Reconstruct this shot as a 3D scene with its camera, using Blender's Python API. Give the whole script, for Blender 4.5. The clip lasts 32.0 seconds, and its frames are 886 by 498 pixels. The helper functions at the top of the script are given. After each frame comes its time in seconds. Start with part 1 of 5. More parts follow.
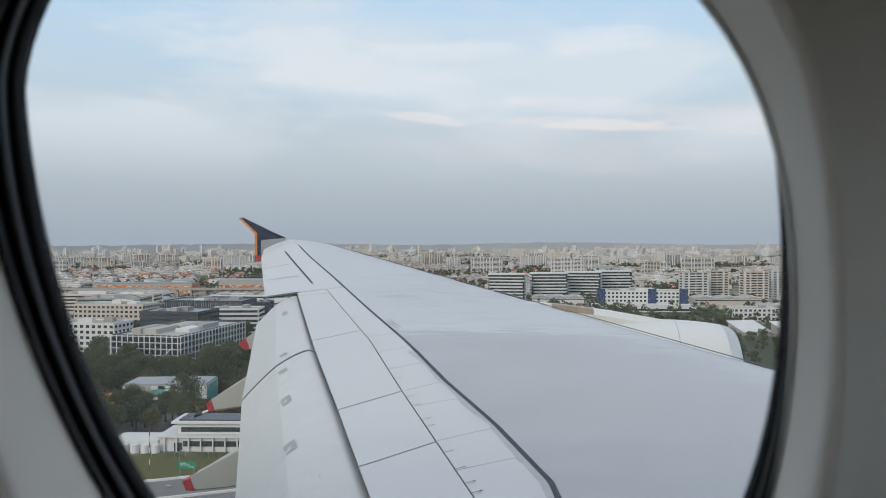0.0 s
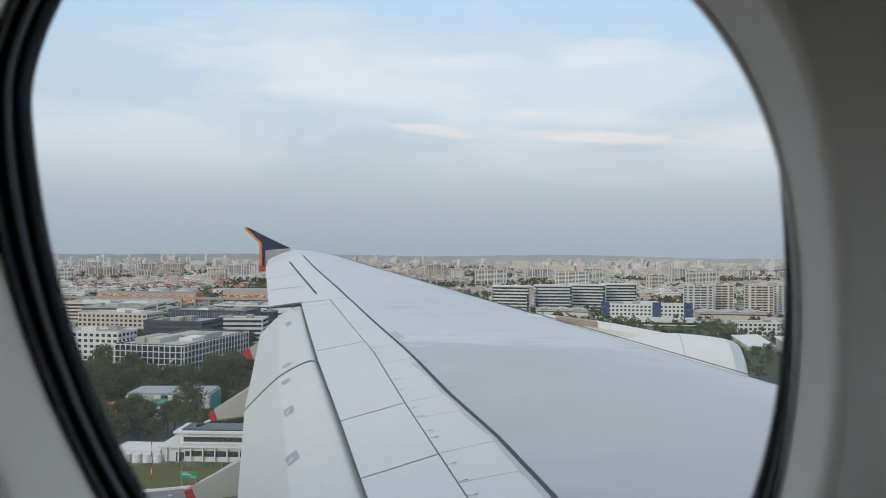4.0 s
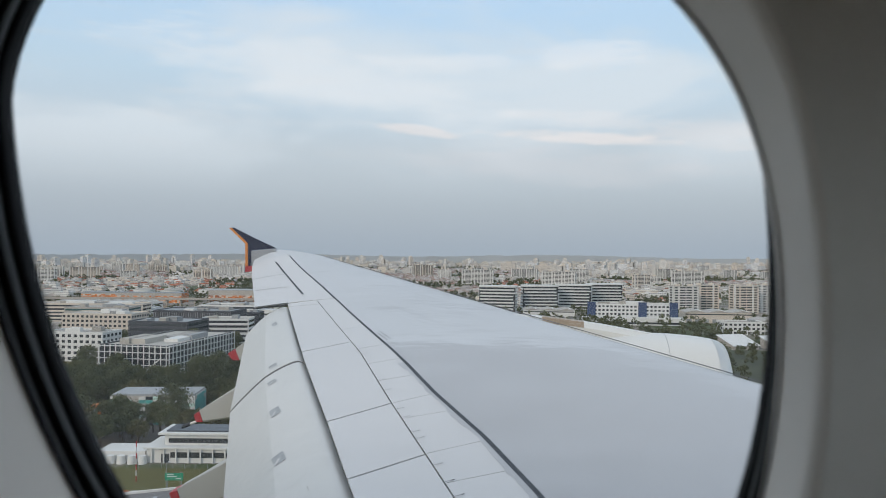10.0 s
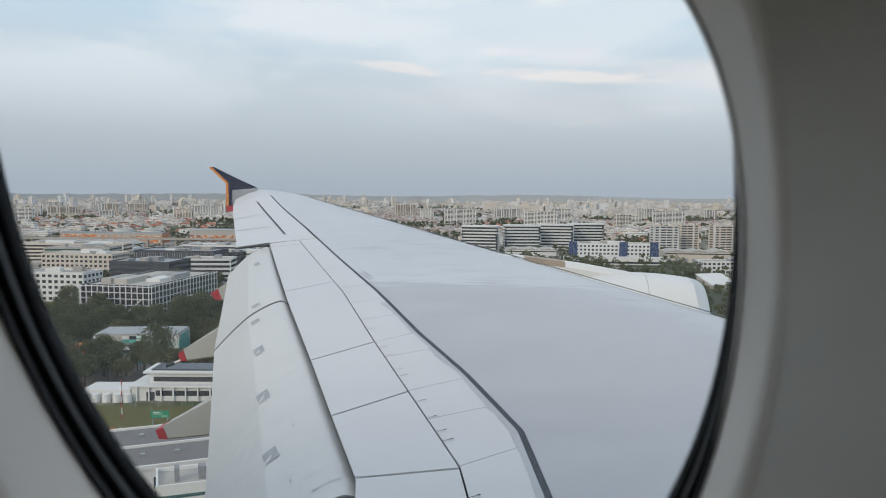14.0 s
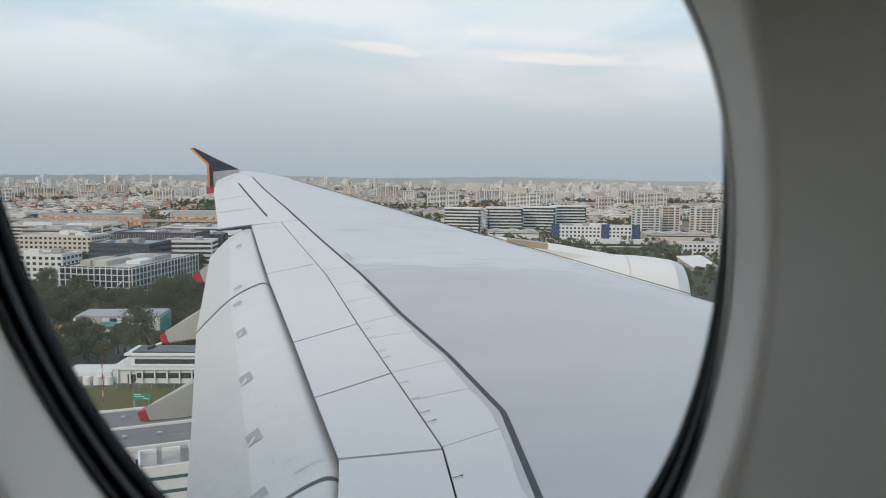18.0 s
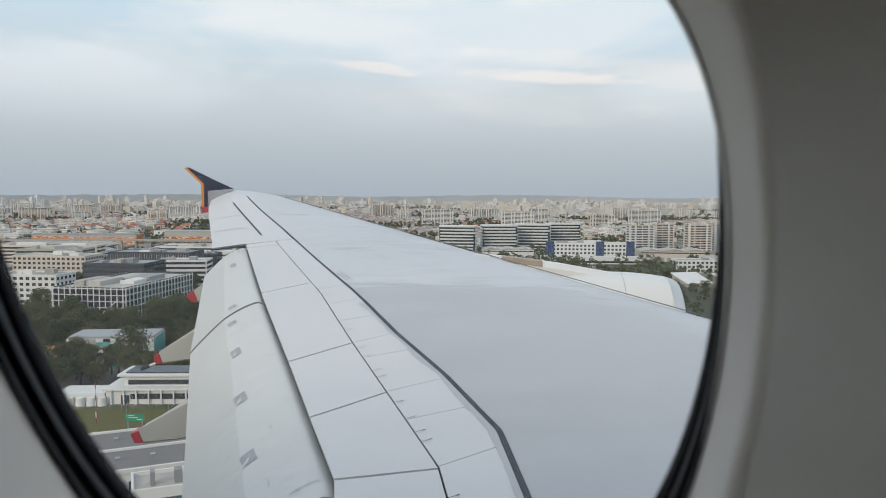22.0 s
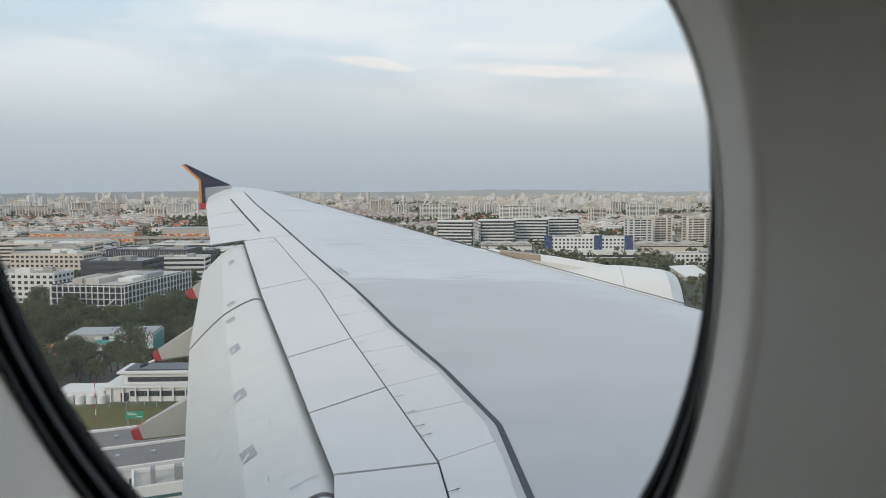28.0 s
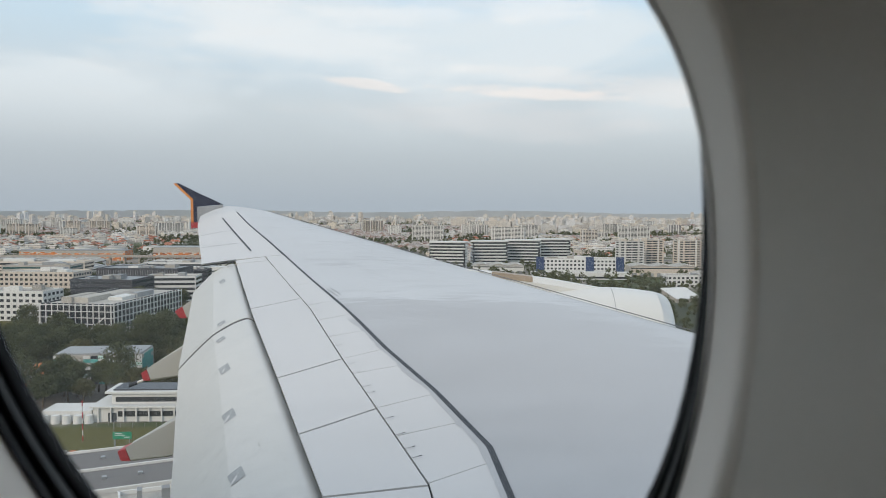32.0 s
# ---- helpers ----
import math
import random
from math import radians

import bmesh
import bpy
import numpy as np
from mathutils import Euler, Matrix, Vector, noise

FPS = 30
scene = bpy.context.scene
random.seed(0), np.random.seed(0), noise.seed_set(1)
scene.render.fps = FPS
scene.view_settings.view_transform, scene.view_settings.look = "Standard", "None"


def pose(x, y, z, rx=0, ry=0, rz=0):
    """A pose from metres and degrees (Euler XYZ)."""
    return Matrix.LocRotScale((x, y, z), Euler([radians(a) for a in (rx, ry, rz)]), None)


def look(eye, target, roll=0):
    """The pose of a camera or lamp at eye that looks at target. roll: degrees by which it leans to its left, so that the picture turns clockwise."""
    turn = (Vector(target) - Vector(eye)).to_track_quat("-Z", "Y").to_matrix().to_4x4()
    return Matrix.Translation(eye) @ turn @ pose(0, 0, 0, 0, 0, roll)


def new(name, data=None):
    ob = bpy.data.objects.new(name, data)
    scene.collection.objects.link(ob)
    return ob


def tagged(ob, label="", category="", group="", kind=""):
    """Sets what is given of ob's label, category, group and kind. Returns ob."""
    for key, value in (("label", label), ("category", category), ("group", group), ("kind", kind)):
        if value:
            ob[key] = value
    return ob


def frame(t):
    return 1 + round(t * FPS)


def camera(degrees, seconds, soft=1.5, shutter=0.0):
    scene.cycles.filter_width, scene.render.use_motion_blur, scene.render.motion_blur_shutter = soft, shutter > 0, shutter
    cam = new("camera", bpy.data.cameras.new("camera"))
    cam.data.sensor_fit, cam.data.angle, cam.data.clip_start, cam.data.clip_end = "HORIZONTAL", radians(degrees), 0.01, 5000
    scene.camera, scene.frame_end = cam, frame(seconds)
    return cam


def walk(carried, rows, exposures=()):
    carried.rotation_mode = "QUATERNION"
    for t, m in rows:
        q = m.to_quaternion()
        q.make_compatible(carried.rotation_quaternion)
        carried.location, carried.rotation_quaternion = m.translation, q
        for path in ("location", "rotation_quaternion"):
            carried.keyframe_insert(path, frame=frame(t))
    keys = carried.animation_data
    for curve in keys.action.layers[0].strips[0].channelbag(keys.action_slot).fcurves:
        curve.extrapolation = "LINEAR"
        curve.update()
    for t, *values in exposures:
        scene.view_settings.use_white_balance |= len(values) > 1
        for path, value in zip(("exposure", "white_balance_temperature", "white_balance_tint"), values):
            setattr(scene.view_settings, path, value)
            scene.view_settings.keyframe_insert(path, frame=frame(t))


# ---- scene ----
H = 80.0  # height of the eye over the ground
EYE = (0.0, 0.0, H)

cam = camera(60.0, 32.0, soft=0.75)
# a small lens opening, focused far out: the window rim close by goes soft
cam.data.dof.use_dof, cam.data.dof.focus_distance, cam.data.dof.aperture_fstop = True, 60.0, 11.0
# seconds, turn about x, y and z in degrees, shift of the eye in metres
ROWS = (
    (0, 89.28, 0.6, 3.55, 0.0009, 0.0018, -0.0026),
    (0.5, 89.59, 0.5, 3.65, 0.0010, 0.0019, -0.0026),
    (1, 89.88, 0.34, 3.72, 0.0010, 0.0020, -0.0026),
    (1.5, 90.08, 0.25, 3.73, 0.0011, 0.0022, -0.0026),
    (2, 90.1, 0.33, 3.76, 0.0013, 0.0023, -0.0027),
    (2.5, 90.14, 0.25, 3.85, 0.0014, 0.0025, -0.0027),
    (3, 90.11, 0.1, 3.89, 0.0015, 0.0025, -0.0028),
    (3.5, 90.11, 0.12, 3.91, 0.0016, 0.0025, -0.0029),
    (5.5, 90.35, 0.13, 3.62, 0.0020, 0.0020, -0.0038),
    (6, 90.35, 0.2, 3.55, 0.0020, 0.0020, -0.0038),
    (6.5, 90.38, 0.23, 3.48, 0.0021, 0.0020, -0.0037),
    (7, 90.36, 0.16, 3.51, 0.0021, 0.0021, -0.0034),
    (7.5, 90.19, 0.12, 3.56, 0.0021, 0.0022, -0.0029),
    (8, 90.21, 0.12, 3.56, 0.0021, 0.0023, -0.0024),
    (8.5, 90.34, 0.06, 3.52, 0.0021, 0.0024, -0.0020),
    (9, 90.48, 0.16, 3.35, 0.0021, 0.0026, -0.0016),
    (9.5, 90.43, 0.14, 3.1, 0.0021, 0.0028, -0.0015),
    (10, 90.16, 0.11, 2.89, 0.0022, 0.0031, -0.0019),
    (10.5, 89.97, 0.19, 2.62, 0.0022, 0.0036, -0.0030),
    (11, 89.82, 0.22, 2.31, 0.0023, 0.0041, -0.0043),
    (11.5, 89.57, 0.32, 1.97, 0.0023, 0.0046, -0.0053),
    (12, 89.04, 0.37, 1.69, 0.0024, 0.0047, -0.0058),
    (12.5, 88.35, 0.55, 1.48, 0.0029, 0.0040, -0.0057),
    (13, 87.51, 0.45, 1.42, 0.0036, 0.0023, -0.0056),
    (13.5, 86.6, 0.23, 1.52, 0.0046, -0.0001, -0.0041),
    (14, 85.67, 0.06, 1.59, 0.0059, -0.0039, 0.0011),
    (14.5, 85.16, -0.17, 1.63, 0.0065, -0.0059, 0.0042),
    (16.5, 84.38, -0.02, 0.91, 0.0019, -0.0056, 0.0035),
    (17, 84.23, 0.03, 0.67, 0.0014, -0.0055, 0.0034),
    (17.5, 84.24, -0.04, 0.45, 0.0015, -0.0055, 0.0034),
    (18, 84.33, -0.1, 0.31, 0.0017, -0.0056, 0.0033),
    (18.5, 84.42, -0.11, 0.14, 0.0021, -0.0056, 0.0033),
    (19, 84.57, -0.2, 0.02, 0.0024, -0.0057, 0.0032),
    (19.5, 84.72, -0.38, -0.03, 0.0027, -0.0057, 0.0032),
    (20, 84.93, -0.37, -0.04, 0.0028, -0.0057, 0.0032),
    (20.5, 85.13, -0.44, -0.06, 0.0027, -0.0054, 0.0031),
    (21, 85.34, -0.37, -0.05, 0.0024, -0.0046, 0.0029),
    (21.5, 85.53, -0.17, -0.13, 0.0020, -0.0036, 0.0027),
    (22, 85.68, 0.2, -0.1, 0.0017, -0.0027, 0.0025),
    (22.5, 85.62, 0.59, 0.04, 0.0014, -0.0015, 0.0012),
    (23, 85.63, 1.01, 0.14, 0.0010, -0.0000, -0.0014),
    (23.5, 85.51, 1.41, 0.27, 0.0007, 0.0015, -0.0045),
    (24, 85.27, 1.69, 0.38, 0.0004, 0.0026, -0.0070),
    (24.5, 84.91, 1.83, 0.35, 0.0003, 0.0030, -0.0081),
    (25, 84.76, 1.71, 0.34, 0.0005, 0.0027, -0.0077),
    (25.5, 84.96, 1.68, 0.21, 0.0010, 0.0019, -0.0068),
    (27.5, 85.31, 0.87, -0.13, 0.0041, -0.0026, -0.0020),
    (28, 85.31, 0.63, -0.26, 0.0045, -0.0030, -0.0016),
    (28.5, 85.17, 0.48, -0.28, 0.0047, -0.0030, -0.0018),
    (29, 85.02, 0.54, -0.34, 0.0049, -0.0031, -0.0022),
    (29.5, 85, 0.37, -0.32, 0.0050, -0.0031, -0.0027),
    (30, 85.16, 0.57, -0.36, 0.0051, -0.0031, -0.0029),
    (30.5, 85.49, 0.43, -0.45, 0.0052, -0.0024, -0.0027),
    (31, 86.02, 0.26, -0.59, 0.0054, -0.0007, -0.0023),
    (31.5, 86.57, 0.41, -0.75, 0.0055, 0.0010, -0.0019),
    (32, 86.85, 0.21, -0.83, 0.0055, 0.0017, -0.0017),
)
# the aircraft and all it carries lean a little against the ground
TILT = Matrix.Translation(EYE) @ Matrix.Rotation(radians(-0.5), 4, "Y") @ Matrix.Translation((0, 0, -H))
walk(cam, [(t, TILT @ pose(dx, dy, H + dz, rx, ry, rz)) for t, rx, ry, rz, dx, dy, dz in ROWS],
     exposures=((0, 0.0, 6600, 10), (11, 0.0, 6600, 10), (17, 0.13, 6780, 10), (32, 0.13, 6880, 10)))

# ---- sky and light ----
SUN_EL, SUN_AZ = radians(24), radians(215)
world = bpy.data.worlds.new("sky")
scene.world = world
world.use_nodes = True


class Nodes:
    """Short hand for building node trees."""

    def __init__(self, tree):
        self.tree = tree
        tree.nodes.clear()

    def add(self, kind, **values):
        n = self.tree.nodes.new("ShaderNode" + kind)
        for key, value in values.items():
            if key.startswith("s_"):
                n.inputs[key[2:].replace("_", " ")].default_value = value
            elif key.startswith("i"):
                n.inputs[int(key[1:])].default_value = value
        return n

    def link(self, a, b):
        self.tree.links.new(a, b)

    def ramp(self, source, stops, smooth=False):
        n = self.tree.nodes.new("ShaderNodeValToRGB")
        n.color_ramp.interpolation = "EASE" if smooth else "LINEAR"
        e = n.color_ramp.elements
        e[0].position, e[0].color = stops[0][0], (*stops[0][1], 1)
        e[1].position, e[1].color = stops[-1][0], (*stops[-1][1], 1)
        for p, c in stops[1:-1]:
            e.new(p).color = (*c, 1)
        self.link(source, n.inputs[0])
        return n.outputs[0]

    def math(self, op, a, b=None, c=None):
        n = self.tree.nodes.new("ShaderNodeMath")
        n.operation = op
        for k, v in enumerate((a, b, c)):
            if v is None:
                continue
            if isinstance(v, (int, float)):
                n.inputs[k].default_value = v
            else:
                self.link(v, n.inputs[k])
        return n.outputs[0]

    def mix(self, f, a, b, blend="MIX"):
        n = self.tree.nodes.new("ShaderNodeMix")
        n.data_type, n.blend_type = "RGBA", blend
        for sock, v in ((n.inputs[0], f), (n.inputs[6], a), (n.inputs[7], b)):
            if isinstance(v, (int, float)):
                sock.default_value = v
            elif isinstance(v, tuple):
                sock.default_value = (*v, 1)
            else:
                self.link(v, sock)
        return n.outputs[2]

    def noise(self, vector, scale, detail=4, rough=0.55, distort=0.0):
        n = self.tree.nodes.new("ShaderNodeTexNoise")
        n.inputs["Scale"].default_value, n.inputs["Detail"].default_value = scale, detail
        n.inputs["Roughness"].default_value, n.inputs["Distortion"].default_value = rough, distort
        if vector is not None:
            self.link(vector, n.inputs["Vector"])
        return n.outputs[0]

    def mapped(self, vector, scale=(1, 1, 1), turn=(0, 0, 0), move=(0, 0, 0)):
        n = self.tree.nodes.new("ShaderNodeMapping")
        n.inputs["Scale"].default_value, n.inputs["Location"].default_value = scale, move
        n.inputs["Rotation"].default_value = [radians(a) for a in turn]
        self.link(vector, n.inputs["Vector"])
        return n.outputs[0]


w = Nodes(world.node_tree)
way = w.add("TexCoord").outputs["Generated"]
sky = w.tree.nodes.new("ShaderNodeTexSky")
sky.sky_type, sky.sun_disc, sky.sun_elevation, sky.sun_rotation = "NISHITA", False, SUN_EL, SUN_AZ
sky.dust_density, sky.air_density = 3.0, 1.2
clear = w.mix(1.0, sky.outputs[0], (0.11, 0.11, 0.11), "MULTIPLY")
split = w.add("SeparateXYZ")
w.link(way, split.inputs[0])
high = split.outputs[2]
# a veil of thin high cloud over hazy air: grey-blue at the horizon, paler and bluer above
veil = w.ramp(high, ((0.0, (0.372, 0.445, 0.530)), (0.05, (0.410, 0.482, 0.562)), (0.13, (0.531, 0.609, 0.685)), (0.22, (0.52, 0.68, 0.82)), (0.34, (0.48, 0.70, 0.95)), (0.6, (0.555, 0.715, 0.915)), (1.0, (0.60, 0.70, 0.84))))
air = w.mix(0.12, veil, clear)
# soft broad cloud, and long thin streaks that lie level
broad = w.ramp(w.noise(w.mapped(way, (1.0, 1.0, 3.2), (0, 12, 0), (0.45, 0.2, 0.1)), 2.6, 5, 0.55, 0.6), ((0.40, (0, 0, 0)), (0.62, (1, 1, 1))), True)
thin = w.ramp(w.noise(w.mapped(way, (1.0, 1.0, 9.0), (0, 5, 0), (0.3, 0.9, 0.35)), 3.4, 6, 0.6, 0.9), ((0.52, (0, 0, 0)), (0.74, (1, 1, 1))), True)
aloft = w.ramp(high, ((0.06, (0, 0, 0)), (0.17, (1, 1, 1))), True)
white = w.math("MULTIPLY", w.math("MULTIPLY", broad, aloft), 0.78)
streak = w.math("MULTIPLY", w.math("MULTIPLY", thin, aloft), 0.22)
with_cloud = w.mix(white, air, (0.66, 0.735, 0.80))
with_cloud = w.mix(streak, with_cloud, (0.76, 0.745, 0.75))
# a few long pink-white streaks and a pale slanting bank: bearing, height, half length, half width, slant, strength
across = w.math("DIVIDE", split.outputs[0], w.math("MAXIMUM", split.outputs[1], 0.05))
climb = w.math("DIVIDE", split.outputs[2], w.math("MAXIMUM", split.outputs[1], 0.05))
ahead = w.math("GREATER_THAN", split.outputs[1], 0.06)
ruffle = w.math("MULTIPLY", w.math("SUBTRACT", w.noise(w.mapped(way, (1, 1, 5)), 11.0, 6, 0.7), 0.5), 3.2)
for a, e, la, le, slant, power, tint in ((0.10, 0.112, 0.26, 0.030, -0.05, 0.3, (0.66, 0.665, 0.70)), (0.128, 0.148, 0.15, 0.0095, -0.05, 0.55, (0.86, 0.80, 0.78)), (-0.088, 0.157, 0.055, 0.009, -0.12, 0.5, (0.86, 0.80, 0.78)), (0.14, 0.172, 0.12, 0.014, -0.04, 0.35, (0.80, 0.79, 0.80)), (0.14, 0.255, 0.10, 0.026, 0.05, 0.45, (0.80, 0.83, 0.87)), (-0.06, 0.245, 0.15, 0.018, 0.0, 0.4, (0.80, 0.83, 0.87)), (-0.25, 0.24, 0.32, 0.045, -0.22, 0.5, (0.74, 0.79, 0.84)), (0.32, 0.15, 0.16, 0.022, 0.0, 0.35, (0.80, 0.77, 0.77))):
    p = w.math("SUBTRACT", across, a)
    q = w.math("SUBTRACT", w.math("SUBTRACT", climb, e), w.math("MULTIPLY", p, slant))
    r = w.math("ADD", w.math("POWER", w.math("DIVIDE", w.math("ABSOLUTE", p), la), 2.0), w.math("POWER", w.math("DIVIDE", w.math("ABSOLUTE", q), le), 2.0))
    f = w.ramp(w.math("ADD", r, ruffle), ((0.0, (1, 1, 1)), (1.0, (0, 0, 0))), True)
    with_cloud = w.mix(w.math("MULTIPLY", w.math("MULTIPLY", f, ahead), power), with_cloud, tint)
shown = w.add("Background", s_Strength=1.06)
w.link(with_cloud, shown.inputs["Color"])
w.link(shown.outputs[0], w.add("OutputWorld").inputs["Surface"])

sun = new("sun", bpy.data.lights.new("sun", "SUN"))
sun.data.energy, sun.data.angle, sun.data.color = 1.25, radians(12), (1.0, 0.88, 0.74)
sun.matrix_world = look((0, 0, 900), Vector((0, 0, 900)) - Vector((math.sin(SUN_AZ) * math.cos(SUN_EL), math.cos(SUN_AZ) * math.cos(SUN_EL), math.sin(SUN_EL))))

# ---- materials ----


def material(name, colour, rough=0.6, metal=0.0, vary=0.08, scale=1.0, fine=12.0, bump=0.0, each=0.0, dirt=None, spec=0.5):
    """A surface with broad stains, fine grain and, with each, a shade of its own for every object."""
    m = bpy.data.materials.new(name)
    m.use_nodes = True
    n = Nodes(m.node_tree)
    where = n.add("NewGeometry").outputs["Position"]
    broad = n.noise(where, scale, 5, 0.6)
    grain = n.noise(where, scale * fine, 3, 0.6)
    tone = n.math("ADD", n.math("MULTIPLY", n.math("SUBTRACT", broad, 0.5), 2.4 * vary), n.math("MULTIPLY", n.math("SUBTRACT", grain, 0.5), 1.2 * vary))
    if each:
        own = n.add("ObjectInfo").outputs["Random"]
        tone = n.math("ADD", tone, n.math("MULTIPLY", n.math("SUBTRACT", own, 0.5), each))
    lit = n.math("ADD", tone, 1.0)
    grey = n.add("CombineColor")
    for k in range(3):
        n.link(lit, grey.inputs[k])
    base = n.mix(1.0, colour, grey.outputs[0], "MULTIPLY")
    if dirt:
        spots = n.ramp(n.noise(where, scale * 2.3, 6, 0.7), ((0.55, (0, 0, 0)), (0.75, (1, 1, 1))))
        base = n.mix(n.math("MULTIPLY", spots, 0.55), base, dirt)
    b = n.add("BsdfPrincipled", s_Roughness=rough, s_Metallic=metal)
    b.inputs["Specular IOR Level"].default_value = spec
    n.link(base, b.inputs["Base Color"])
    if bump:
        bm = n.add("Bump", s_Strength=bump, s_Distance=0.02)
        n.link(grain, bm.inputs["Height"])
        n.link(bm.outputs[0], b.inputs["Normal"])
    n.link(b.outputs[0], n.add("OutputMaterial").inputs["Surface"])
    return m


def facade_material(name, colours, glass=(0.15, 0.155, 0.165), storey=3.0, bay=3.6, share=(0.5, 0.48), island=False):
    """Painted walls of far blocks: rows of windows, one shade for every block."""
    m = bpy.data.materials.new(name)
    m.use_nodes = True
    n = Nodes(m.node_tree)
    geo = n.add("NewGeometry")
    own = geo.outputs["Random Per Island"] if island else n.add("ObjectInfo").outputs["Random"]
    steps = len(colours)
    paint = n.ramp(own, [(k / (steps - 1), c) for k, c in enumerate(colours)])
    along = n.add("VectorMath")
    along.operation = "CROSS_PRODUCT"
    n.link(geo.outputs["Normal"], along.inputs[0])
    along.inputs[1].default_value = (0, 0, 1)
    dot = n.add("VectorMath")
    dot.operation = "DOT_PRODUCT"
    n.link(along.outputs[0], dot.inputs[0])
    n.link(geo.outputs["Position"], dot.inputs[1])
    sp = n.add("SeparateXYZ")
    n.link(geo.outputs["Position"], sp.inputs[0])
    nz = n.add("SeparateXYZ")
    n.link(geo.outputs["Normal"], nz.inputs[0])
    col = n.math("LESS_THAN", n.math("FRACT", n.math("DIVIDE", dot.outputs["Value"], bay)), share[0])
    row = n.math("LESS_THAN", n.math("FRACT", n.math("DIVIDE", sp.outputs[2], storey)), share[1])
    upright = n.math("LESS_THAN", n.math("ABSOLUTE", nz.outputs[2]), 0.5)
    pane = n.math("MULTIPLY", n.math("MULTIPLY", col, row), upright)
    pane = n.math("MULTIPLY", pane, n.ramp(n.noise(geo.outputs["Position"], 0.35, 2), ((0.3, (0.45, 0.45, 0.45)), (0.6, (1, 1, 1)))))
    stain = n.ramp(n.noise(geo.outputs["Position"], 0.12, 4, 0.6), ((0.3, (0.86, 0.86, 0.86)), (0.7, (1.06, 1.06, 1.06))))
    base = n.mix(pane, n.mix(1.0, paint, stain, "MULTIPLY"), glass)
    b = n.add("BsdfPrincipled", s_Roughness=0.65)
    n.link(base, b.inputs["Base Color"])
    n.link(b.outputs[0], n.add("OutputMaterial").inputs["Surface"])
    return m


